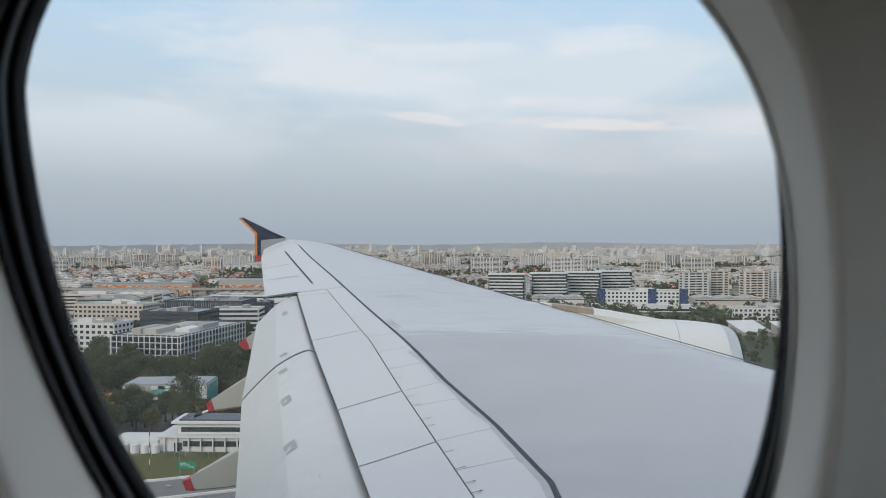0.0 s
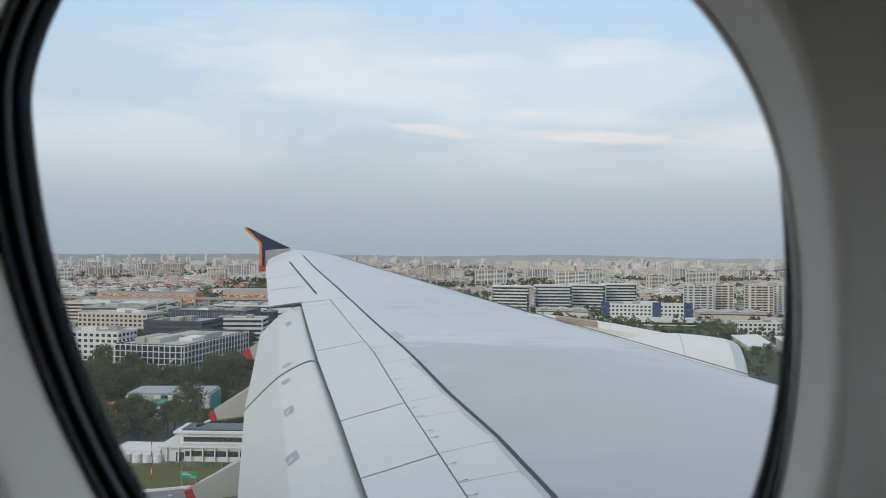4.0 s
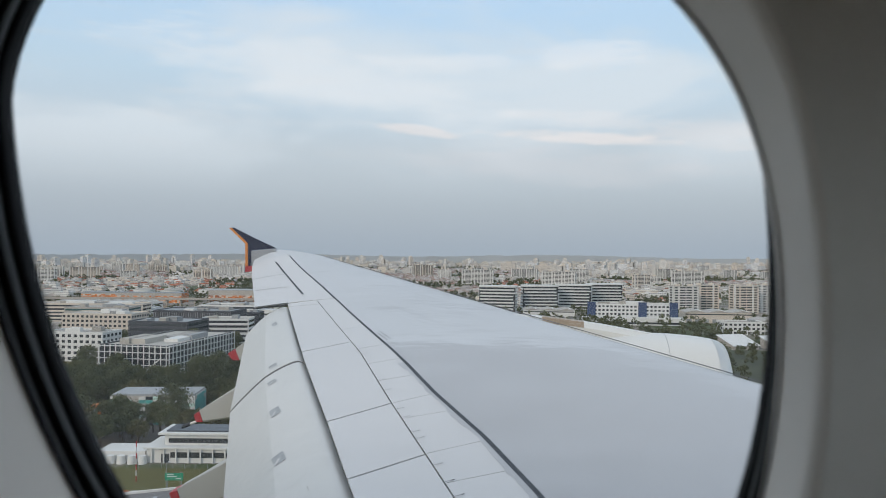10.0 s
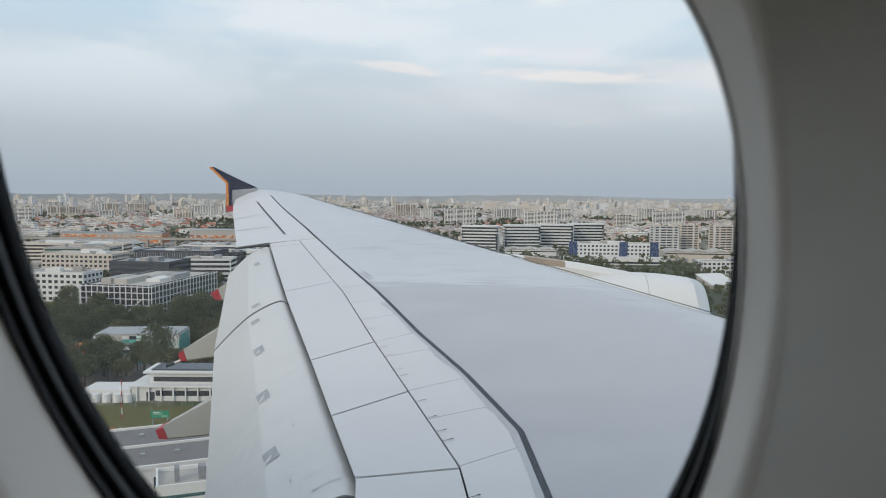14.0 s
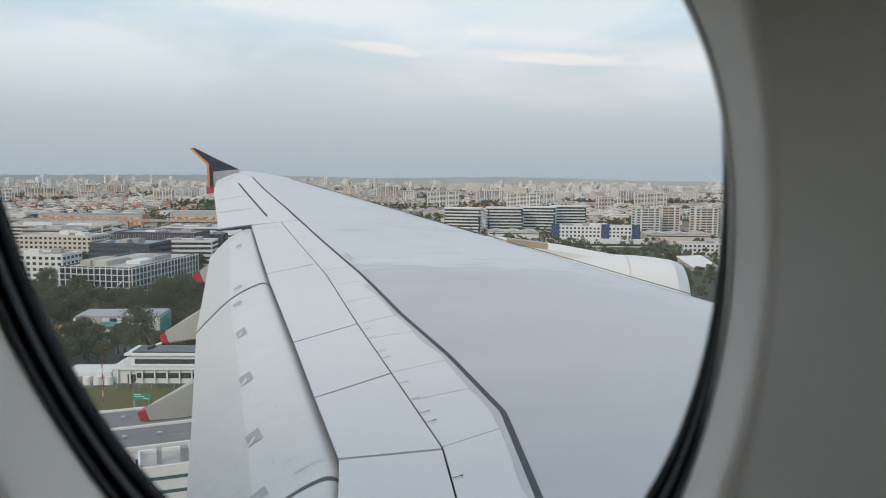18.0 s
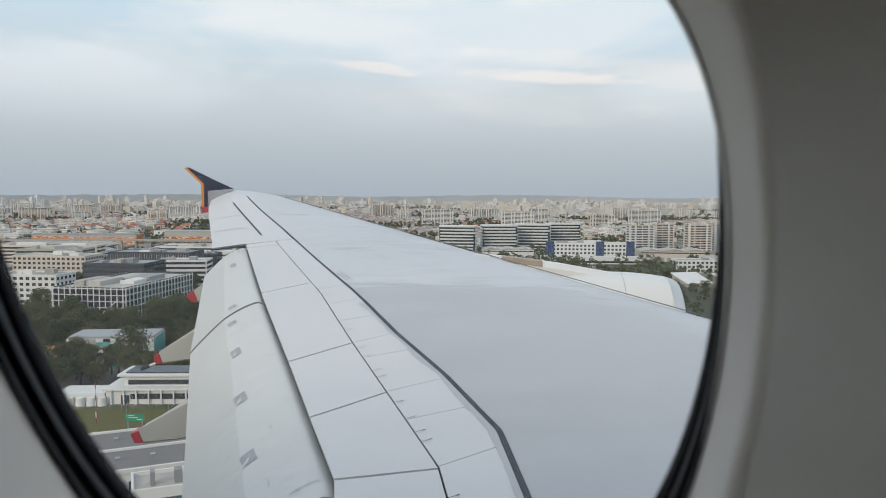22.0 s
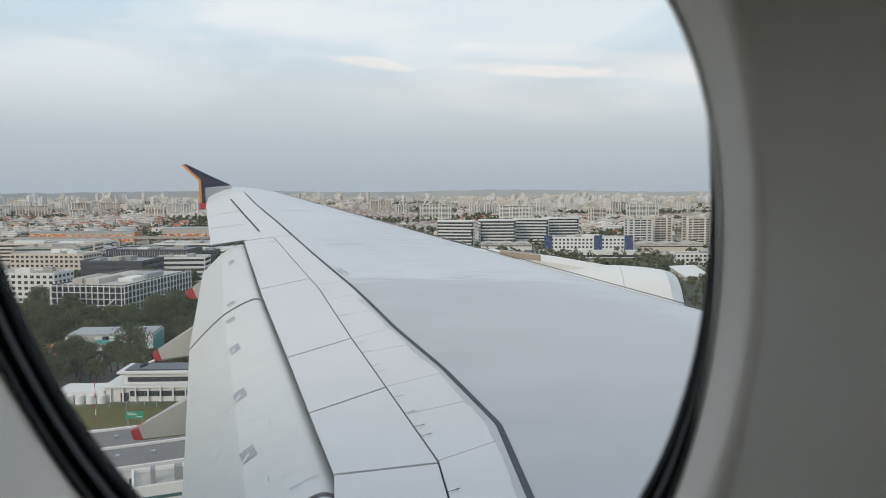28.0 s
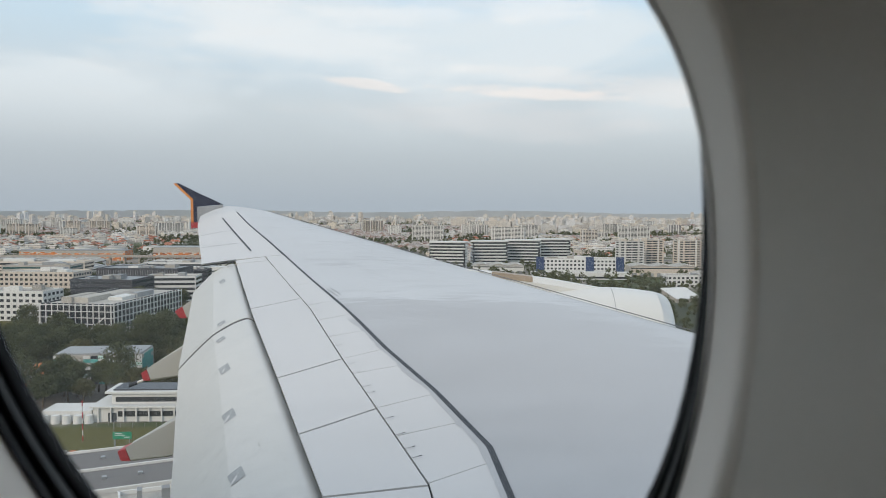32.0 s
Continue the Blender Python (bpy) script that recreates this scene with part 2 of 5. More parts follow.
def wing_material(name, colour, rough, streaks=0.05, stain=(0.34, 0.34, 0.36), outer=None, grime_power=0.16, grime_from=0.62):
    """Aircraft paint: faint streaks that run with the air, broad dull and clean areas, scattered grime."""
    m = bpy.data.materials.new(name)
    m.use_nodes = True
    n = Nodes(m.node_tree)
    where = n.add("NewGeometry").outputs["Position"]
    broad = n.noise(where, 0.25, 4, 0.5)
    run = n.noise(n.mapped(where, (0.35, 5.0, 5.0), (0, 0, 5)), 1.2, 5, 0.6, 0.3)
    grime = n.ramp(n.noise(n.mapped(where, (0.8, 4.0, 4.0), (0, 0, 5)), 1.7, 7, 0.75), ((grime_from, (0, 0, 0)), (grime_from + 0.2, (1, 1, 1))))
    mottle = n.noise(n.mapped(where, (0.7, 2.0, 2.0), (0, 0, 5)), 0.9, 6, 0.68)
    tone = n.math("ADD", n.math("ADD", n.math("MULTIPLY", n.math("SUBTRACT", broad, 0.5), 0.10), n.math("MULTIPLY", n.math("SUBTRACT", mottle, 0.5), 0.16)), n.math("MULTIPLY", n.math("SUBTRACT", run, 0.5), streaks * 2))
    lit = n.math("ADD", tone, 1.0)
    grey = n.add("CombineColor")
    for k in range(3):
        n.link(lit, grey.inputs[k])
    base = n.mix(1.0, colour, grey.outputs[0], "MULTIPLY")
    base = n.mix(n.math("MULTIPLY", grime, grime_power), base, stain)
    if outer:
        # the walkway coating ends in a ragged edge; the paint beyond it is cleaner
        at = n.add("SeparateXYZ")
        n.link(where, at.inputs[0])
        rag = n.noise(n.mapped(where, (0.7, 3.0, 1.0), (0, 0, 12)), 2.2, 6, 0.7)
        edge = n.math("ADD", n.math("ADD", at.outputs[1], n.math("MULTIPLY", at.outputs[0], 0.08)), n.math("MULTIPLY", n.math("SUBTRACT", rag, 0.5), 3.2))
        beyond = n.ramp(n.math("MULTIPLY", n.math("SUBTRACT", edge, 15.15), 7.0), ((0.0, (0, 0, 0)), (1.0, (1, 1, 1))))
        # along the nose the coating is worn through in patches: distance behind the leading edge
        behind = n.math("SUBTRACT", n.math("SUBTRACT", 12.64, n.math("MULTIPLY", at.outputs[1], 0.6)), at.outputs[0])
        worn = n.noise(n.mapped(where, (0.5, 1.6, 1.0), (0, 0, 31)), 0.9, 6, 0.72)
        frayed = n.math("ADD", behind, n.math("MULTIPLY", n.math("SUBTRACT", worn, 0.5), 5.0))
        bared = n.ramp(n.math("DIVIDE", frayed, 4.2), ((0.0, (1, 1, 1)), (0.27, (0.8, 0.8, 0.8)), (0.33, (0.45, 0.45, 0.45)), (1.0, (0.0, 0.0, 0.0))))
        blotch = n.ramp(n.noise(n.mapped(where, (0.6, 1.0, 1.0), (0, 0, 20)), 0.55, 5, 0.62), ((0.44, (0, 0, 0)), (0.60, (1, 1, 1))))
        beyond = n.math("MAXIMUM", beyond, n.math("MAXIMUM", n.math("MULTIPLY", bared, 0.8), n.math("MULTIPLY", blotch, 0.24)))
        # broken scuffs that run with the air past that edge, and faint lines along the spars
        scuff = n.ramp(n.noise(n.mapped(where, (0.45, 2.6, 1.0), (0, 0, 6)), 1.5, 6, 0.72), ((0.52, (0, 0, 0)), (0.60, (1, 1, 1))))
        turned = n.mapped(where, (1, 1, 1), (0, 0, -31))
        spar = n.ramp(n.noise(n.mapped(turned, (3.2, 0.25, 1.0), (0, 0, 0)), 1.2, 4, 0.65), ((0.58, (0, 0, 0)), (0.64, (1, 1, 1))))
        scuff = n.math("MAXIMUM", scuff, n.math("MULTIPLY", spar, 0.6))
        faint = n.ramp(n.noise(n.mapped(turned, (1.0, 0.4, 1.0), (0, 0, 0)), 0.5, 3, 0.5), ((0.40, (0, 0, 0)), (0.60, (1, 1, 1))))
        beyond = n.math("MULTIPLY", beyond, n.math("SUBTRACT", 1.0, n.math("MULTIPLY", n.math("MULTIPLY", scuff, faint), 0.6)))
        base = n.mix(beyond, base, n.mix(1.0, outer, grey.outputs[0], "MULTIPLY"))
    b = n.add("BsdfPrincipled")
    n.link(n.math("ADD", n.math("MULTIPLY", run, 0.15), rough - 0.07), b.inputs["Roughness"])
    n.link(base, b.inputs["Base Color"])
    bm = n.add("Bump", s_Strength=0.05, s_Distance=0.05)
    n.link(broad, bm.inputs["Height"])
    n.link(bm.outputs[0], b.inputs["Normal"])
    n.link(b.outputs[0], n.add("OutputMaterial").inputs["Surface"])
    return m


SKIN = wing_material("grey_wing_paint", (0.415, 0.412, 0.42), 0.5, 0.03, outer=(0.545, 0.55, 0.56))
PANEL = wing_material("pale_panel_paint", (0.592, 0.58, 0.575), 0.5, 0.03)
FLAP = wing_material("flap_paint", (0.568, 0.558, 0.535), 0.38, 0.09, (0.24, 0.235, 0.21), grime_power=0.38, grime_from=0.55)
# darker base paints in the dimmer light behind the crease, plus streaks and grime
FLAPTAIL = wing_material("shaded_grimy_flap_paint", (0.515, 0.512, 0.492), 0.42, 0.12, (0.26, 0.26, 0.24), grime_power=0.4, grime_from=0.54)
FAIRING = wing_material("fairing_paint", (0.42, 0.42, 0.40), 0.45, 0.06)
COWL = wing_material("white_cowl_paint", (0.66, 0.65, 0.62), 0.38, 0.03)
METAL = material("bare_metal", (0.62, 0.60, 0.57), 0.28, 1.0, 0.06, 1.5)
BROWN = material("heat_stained_metal", (0.34, 0.25, 0.165), 0.4, 0.5, 0.2, 1.2)
SEAL = material("dark_rubber_seal", (0.038, 0.042, 0.05), 0.65, 0, 0.15, 2.0, spec=0.3)
SEAM = material("dark_brown_seam_rubber", (0.075, 0.068, 0.07), 0.7, 0, 0.2, 3.0)
STENCIL = material("grey_stencil_ink", (0.20, 0.21, 0.22), 0.6, 0, 0.2, 6.0)
CHIP = material("dull_chipped_primer", (0.34, 0.33, 0.305), 0.6, 0, 0.3, 8.0)
GAP = material("gap_shadow_rubber", (0.022, 0.023, 0.025), 0.8, 0, 0.15, 2.0)
PATCH = material("worn_grey_plate", (0.335, 0.34, 0.34), 0.5, 0.2, 0.35, 5.0)
RED = material("red_tip_paint", (0.40, 0.03, 0.036), 0.45, 0, 0.06, 2.0)
NAVY = material("navy_tail_paint", (0.014, 0.019, 0.045), 0.55, 0, 0.08, 1.0, spec=0.25)
GOLD = material("orange_gold_paint", (0.62, 0.215, 0.04), 0.45, 0, 0.05, 2.0)
RUBBER = material("black_window_gasket", (0.006, 0.0063, 0.007), 0.75, 0, 0.2, 40.0, spec=0.04)
BEZEL = material("grey_window_bezel_plastic", (0.95, 0.87, 0.79), 0.55, 0, 0.03, 8.0, 60.0, 0.03)
LINER = material("warm_grey_cabin_lining", (0.87, 0.82, 0.75), 0.7, 0, 0.04, 6.0, 90.0, 0.05)


def glass_material(name, colour, rough=0.06):
    return material(name, colour, rough, 0.0, 0.25, 0.2, 6.0, 0.0, 0.4, spec=0.8)


GRASS = material("mown_grass", (0.108, 0.102, 0.040), 0.9, 0, 0.28, 0.012, 30.0, dirt=(0.11, 0.095, 0.05), spec=0.1)
ASPHALT = material("worn_asphalt", (0.085, 0.083, 0.08), 0.85, 0, 0.2, 0.05, 20.0)
CONCRETE = material("weathered_concrete", (0.38, 0.355, 0.32), 0.8, 0, 0.16, 0.08, 12.0, each=0.15)
PALE = material("pale_render", (0.62, 0.61, 0.58), 0.75, 0, 0.08, 0.06, 12.0, each=0.18, dirt=(0.40, 0.39, 0.36))
CREAM = material("cream_render", (0.60, 0.53, 0.45), 0.75, 0, 0.08, 0.06, 12.0, each=0.2)
GREYROOF = material("grey_metal_roof", (0.27, 0.28, 0.285), 0.6, 0.1, 0.12, 0.05, 15.0, each=0.4, dirt=(0.22, 0.21, 0.19))
PALEROOF = material("light_flat_roof", (0.375, 0.355, 0.32), 0.8, 0, 0.15, 0.07, 12.0, each=0.3, dirt=(0.28, 0.27, 0.25))
FELT = material("dark_roof_felt", (0.155, 0.148, 0.142), 0.85, 0, 0.2, 0.12, 14.0, dirt=(0.22, 0.20, 0.18))
DARKWALL = material("charcoal_cladding", (0.05, 0.055, 0.066), 0.4, 0, 0.12, 0.1, 8.0)
GLASS = glass_material("dark_window_glass", (0.055, 0.06, 0.066))
TEALGLASS = glass_material("green_tinted_glass", (0.05, 0.11, 0.11))
TERRACOTTA = material("terracotta_tiles", (0.30, 0.115, 0.065), 0.8, 0, 0.2, 0.15, 10.0, each=0.7)
ORANGE = material("orange_panels", (0.62, 0.20, 0.05), 0.6, 0, 0.12, 0.2, 6.0, each=0.6)
BLUE = material("navy_blue_panels", (0.035, 0.058, 0.125), 0.5, 0, 0.1, 0.2, 6.0)
TEAL = material("teal_panels", (0.10, 0.36, 0.33), 0.5, 0, 0.1, 0.2, 6.0, each=0.7)
MINT = material("mint_panels", (0.50, 0.68, 0.62), 0.5, 0, 0.1, 0.2, 6.0, each=0.3)
WHITE = material("white_paint", (0.63, 0.63, 0.61), 0.6, 0, 0.05, 0.1, 10.0)
GALV = material("galvanised_steel", (0.40, 0.41, 0.42), 0.45, 0.7, 0.1, 1.0)
BARK = material("bark", (0.11, 0.085, 0.06), 0.9, 0, 0.25, 1.0)
EARTH = material("bare_earth", (0.25, 0.19, 0.13), 0.95, 0, 0.22, 0.03, 20.0, dirt=(0.15, 0.14, 0.09))
BLOCKS = facade_material("apartment_walls", ((0.64, 0.60, 0.54), (0.76, 0.75, 0.74), (0.62, 0.56, 0.49), (0.74, 0.72, 0.69), (0.78, 0.78, 0.78), (0.68, 0.59, 0.49)), bay=3.0, share=(0.55, 0.5))
LOWRISE = facade_material("low_buildings", ((0.72, 0.70, 0.66), (0.47, 0.45, 0.42), (0.76, 0.75, 0.73), (0.52, 0.46, 0.39), (0.68, 0.61, 0.51), (0.38, 0.37, 0.36)), storey=3.3, bay=3.4, share=(0.6, 0.42), island=True)
TOWNROOF = facade_material("town_roofs", ((0.22, 0.105, 0.075), (0.36, 0.32, 0.28), (0.17, 0.09, 0.07), (0.40, 0.38, 0.35), (0.27, 0.14, 0.095), (0.30, 0.28, 0.26), (0.48, 0.45, 0.42)), share=(0.0, 0.0), island=True)


def leaf_material(name, low, high_colour):
    m = bpy.data.materials.new(name)
    m.use_nodes = True
    n = Nodes(m.node_tree)
    geo = n.add("NewGeometry")
    own = n.add("ObjectInfo").outputs["Random"]
    patch = n.noise(geo.outputs["Position"], 0.09, 3)
    f = n.math("ADD", n.math("MULTIPLY", geo.outputs["Random Per Island"], 0.5), n.math("ADD", n.math("MULTIPLY", own, 0.3), n.math("MULTIPLY", patch, 0.4)))
    base = n.mix(n.math("SUBTRACT", f, 0.1), low, high_colour)
    b = n.add("BsdfPrincipled", s_Roughness=0.75)
    b.inputs["Specular IOR Level"].default_value = 0.2
    n.link(base, b.inputs["Base Color"])
    n.link(b.outputs[0], n.add("OutputMaterial").inputs["Surface"])
    return m


OLIVE = leaf_material("olive_leaves", (0.060, 0.062, 0.030), (0.165, 0.150, 0.070))
LEAF = leaf_material("leaves", (0.043, 0.055, 0.028), (0.138, 0.142, 0.068))


def ground_material():
    m = bpy.data.materials.new("built_up_ground")
    m.use_nodes = True
    n = Nodes(m.node_tree)
    where = n.add("NewGeometry").outputs["Position"]
    big = n.noise(where, 0.0035, 5, 0.6)
    mid = n.noise(where, 0.02, 5, 0.65)
    fine = n.noise(where, 0.3, 3, 0.6)
    town = n.mix(n.ramp(mid, ((0.4, (0, 0, 0)), (0.6, (1, 1, 1)))), (0.22, 0.195, 0.17), (0.32, 0.285, 0.245))
    green = n.mix(fine, (0.045, 0.06, 0.028), (0.10, 0.115, 0.05))
    base = n.mix(n.ramp(n.math("ADD", big, n.math("MULTIPLY", n.math("SUBTRACT", mid, 0.5), 0.5)), ((0.46, (0, 0, 0)), (0.54, (1, 1, 1)))), green, town)
    b = n.add("BsdfPrincipled", s_Roughness=0.9)
    b.inputs["Specular IOR Level"].default_value = 0.15
    n.link(base, b.inputs["Base Color"])
    n.link(b.outputs[0], n.add("OutputMaterial").inputs["Surface"])
    return m


GROUND = ground_material()

# ---- mesh helpers ----


class Shape:
    """Gathers boxes and faces into one mesh."""

    def __init__(self):
        self.v, self.f = [], []

    def add(self, verts, faces):
        k = len(self.v)
        self.v += [tuple(p) for p in verts]
        self.f += [tuple(i + k for i in face) for face in faces]
        return self

    def box(self, x, y, z, sx, sy, sz, turn=0.0):
        """A box with its base's centre at x, y, z."""
        c, s = math.cos(radians(turn)), math.sin(radians(turn))
        p = []
        for dz in (0, sz):
            for dx, dy in ((-1, -1), (1, -1), (1, 1), (-1, 1)):
                a, b = dx * sx / 2, dy * sy / 2
                p.append((x + a * c - b * s, y + a * s + b * c, z + dz))
        return self.add(p, ((3, 2, 1, 0), (4, 5, 6, 7), (0, 1, 5, 4), (1, 2, 6, 5), (2, 3, 7, 6), (3, 0, 4, 7)))

    def hip(self, x, y, z, sx, sy, rise, turn=0.0, ridge=0.4, eave=0.5):
        """A hipped roof."""
        c, s = math.cos(radians(turn)), math.sin(radians(turn))
        hx, hy = sx / 2 + eave, sy / 2 + eave
        p = [(-hx, -hy, 0), (hx, -hy, 0), (hx, hy, 0), (-hx, hy, 0), (-hx * ridge, 0, rise), (hx * ridge, 0, rise)]
        p = [(x + a * c - b * s, y + a * s + b * c, z + h) for a, b, h in p]
        return self.add(p, ((3, 2, 1, 0), (0, 1, 5, 4), (1, 2, 5), (2, 3, 4, 5), (3, 0, 4)))

    def tube(self, x, y, z, r, h, sides=10, r2=None):
        r2 = r if r2 is None else r2
        p = [(x + q * math.cos(a), y + q * math.sin(a), z + dz) for q, dz in ((r, 0), (r2, h)) for a in (math.tau * k / sides for k in range(sides))]
        return self.add(p, [(k, (k + 1) % sides, sides + (k + 1) % sides, sides + k) for k in range(sides)] + [tuple(range(sides - 1, -1, -1)), tuple(range(sides, 2 * sides))])

    def strip(self, lower, upper, closed=False):
        """A sheet between two rows of points."""
        n = len(lower)
        self.add(list(lower) + list(upper), [(k, (k + 1) % n, n + (k + 1) % n, n + k) for k in range(n if closed else n - 1)])
        return self

    def mesh(self, name, smooth=False, weld=False):
        me = bpy.data.meshes.new(name)
        me.from_pydata(self.v, [], self.f)
        if weld:
            bm = bmesh.new()
            bm.from_mesh(me)
            bmesh.ops.remove_doubles(bm, verts=bm.verts, dist=0.0003)
            bmesh.ops.recalc_face_normals(bm, faces=bm.faces)
            if sum(f.normal.z for f in bm.faces) < 0:
                bmesh.ops.reverse_faces(bm, faces=bm.faces)
            bm.to_mesh(me)
            bm.free()
        if smooth:
            for poly in me.polygons:
                poly.use_smooth = True
        me.update()
        return me


def part(name, shape, mat, parent=None, label="", at=None, smooth=False, weld=False):
    """One mesh object, under a thing or under a part. shape: a Shape or a mesh that is already made."""
    if isinstance(shape, Shape):
        shape = shape.mesh(name, smooth, weld)
        shape.materials.append(mat)
    ob = new(name, shape)
    if parent is not None:
        ob.parent = parent
    if at is not None:
        ob.location = at
    if label:
        tagged(ob, label)
    return ob


def thing(name, at, turn, label, category, group="", kind=""):
    ob = new(name)
    ob.empty_display_size = 1.0
    ob.matrix_basis = pose(*at, 0, 0, turn)
    return tagged(ob, label, category, group, kind)


def thick(ob, depth, offset=-1.0):
    m = ob.modifiers.new("depth", "SOLIDIFY")
    m.thickness, m.offset = depth, offset
    e = ob.modifiers.new("crisp", "EDGE_SPLIT")
    e.split_angle = radians(35)
    return ob


# ---- the cabin: window, gasket, lining ----
CABIN = TILT @ pose(0, 0, H, 84.57, -0.2, 0.02)  # the lining leans in with the hull
F = 1357.9


def egg(cx, cy, left, right, up, low, lean, full_up, full_low, depth, n=600):
    """The window's outline at a depth: an upright oval, fuller below, leaning a little."""
    out = []
    for k in range(n):
        a = math.tau * k / n
        q, c = math.sin(a), math.cos(a)
        e = 2 / (full_low if q > 0 else full_up)
        y = (low if q > 0 else up) * math.copysign(abs(q) ** e, q)
        x = cx + lean * y + (right if c > 0 else left) * math.copysign(abs(c) ** e, c)
        out.append(((x - 784) / F * depth, (441 - cy - y) / F * depth, -depth))
    return radial(out, depth)


def radial(ring, depth, n=120):
    """The ring again at even bearings round one axis, so that rings at several depths join cleanly."""
    ux, uy = -0.135, 0.08
    polar = sorted((math.atan2(uy - y / depth, x / depth - ux) % math.tau, math.hypot(x / depth - ux, y / depth - uy)) for x, y, z in ring)
    angles, radii = [p[0] for p in polar], [p[1] for p in polar]
    out = []
    for k in range(n):
        a = math.tau * k / n
        r = float(np.interp(a, angles, radii, period=math.tau))
        out.append(((ux + r * math.cos(a)) * depth, (uy - r * math.sin(a)) * depth, -depth))
    return out


def blend(a, b, f):
    return [tuple(p + (q - p) * f for p, q in zip(u, v)) for u, v in zip(a, b)]


RIM_VIEW = egg(618.1, 40.2, 705.5, 659.3, 640.8, 1075.6, 0.130, 1.585, 2.114, 0.330)
RIM_SEAL = egg(536.3, 182.9, 686.5, 753.3, 620.8, 1122.0, 0.192, 2.185, 1.756, 0.300)
RIM_ROOM = egg(491.8, 189.7, 768.0, 903.1, 684.7, 1198.7, 0.070, 2.589, 2.240, 0.250)
window_1 = thing("window_1", (0, 0, 0), 0, "oval aircraft cabin window with black gasket and grey bezel", "window", kind="structure")
window_1.matrix_basis = CABIN


def lathe(rings):
    s = Shape()
    for a, b in zip(rings, rings[1:]):
        s.strip(a, b, True)
    return s


def raised(ring, by):
    """The ring moved towards the room, along the lines to the eye."""
    return [(x * (1 + by / z), y * (1 + by / z), z + by) for x, y, z in ring]


# gasket: a black inner ridge, a broad grey lip, a slit, and a dark outer lip against the plastic
rings = [[(x * 1.02, y * 1.02, z - 0.012) for x, y, z in RIM_VIEW], RIM_VIEW]
for f, by in ((0.08, 0.002), (0.20, 0.0025), (0.29, -0.001), (0.34, -0.003), (0.62, -0.003), (0.70, -0.005), (0.78, -0.003), (1.0, 0.0)):
    rings.append(raised(blend(RIM_VIEW, RIM_SEAL, f), by))
# lip greyed in its base colour to carry the sky's sheen on rubber
SHEEN_LIP = material("sheen_grey_rubber_lip", (0.052, 0.056, 0.058), 0.6, 0, 0.2, 40.0, spec=0.15)
for name, steps, mat, label in (("gasket_lip", ((0.31, -0.001), (0.36, 0.002), (0.44, 0.0042), (0.53, 0.0045), (0.60, 0.002), (0.64, -0.002)), SHEEN_LIP, "broad lip along the gasket, greyed for its sky sheen"),
                                ("outer_lip", ((0.76, -0.002), (0.80, 0.001), (0.88, 0.003), (0.96, 0.003), (1.01, 0.0005)), material("dark_rubber_lip", (0.022, 0.023, 0.024), 0.6, 0, 0.2, 40.0, spec=0.15), "dark outer lip of the gasket")):
    part(name, lathe([raised(blend(RIM_VIEW, RIM_SEAL, f), by) for f, by in steps]), mat, window_1, label, smooth=True, weld=True)
part("gasket", lathe(rings), RUBBER, window_1, "black ribbed rubber gasket", smooth=True, weld=True)
rings = [[(x, y, z - 0.004) for x, y, z in RIM_SEAL], RIM_SEAL]
reveal = []
for b, o in zip(RIM_SEAL, RIM_ROOM):
    # its lower half comes further into the room, and so faces up
    depth = 0.268 - 0.05 * min(max(-b[1] / 0.16, 0), 1)
    reveal.append(((b[0] + o[0]) * 0.5 * depth / 0.268, (b[1] + o[1]) * 0.5 * depth / 0.268, -depth))
for f in (0.04, 0.3, 0.6, 0.85, 1.0):
    rings.append(blend(RIM_SEAL, reveal, f))
MID = Vector((-0.04, 0.0))
for k in range(1, 8):
    # the rounded edge between the reveal and the lining
    ring = []
    for x, y, z in reveal:
        way = (Vector((x, y)) - MID).normalized()
        a = radians(90 - 50 * max(way.x, 0)) * k / 7
        way *= 0.010 * (1 - math.cos(a))
        ring.append((x + way.x, y + way.y, z + 0.010 * math.sin(a)))
    rings.append(ring)
RIM_LIP = rings[-1]
part("bezel", lathe(rings), BEZEL, window_1, "smooth grey plastic reveal", smooth=True, weld=True)
pane = Shape()
ring = [(x * 1.01, y * 1.01, z - 0.004) for x, y, z in RIM_VIEW]
back = [(x, y, z - 0.004) for x, y, z in ring]
m = len(ring)
pane.add(ring + back, [tuple(range(m)), tuple(range(2 * m - 1, m - 1, -1))] + [(k, m + k, m + (k + 1) % m, (k + 1) % m) for k in range(m)])
PANE_HAZE = 0.02
clear_glass = bpy.data.materials.new("clear_pane")
clear_glass.use_nodes = True
n = Nodes(clear_glass.node_tree)
g = n.add("BsdfGlass", s_IOR=1.12, s_Roughness=0.0)
haze_scatter = n.add("BsdfTranslucent", s_Color=(0.9, 0.93, 0.97, 1.0))  # translucent share added to lift the darks, in place of haze outside
film = n.add("MixShader", s_Fac=PANE_HAZE)
n.link(g.outputs[0], film.inputs[1])
n.link(haze_scatter.outputs[0], film.inputs[2])
n.link(film.outputs[0], n.add("OutputMaterial").inputs["Surface"])
pane_ob = part("pane", pane, clear_glass, window_1, "clear inner pane")
pane_ob.visible_shadow = False

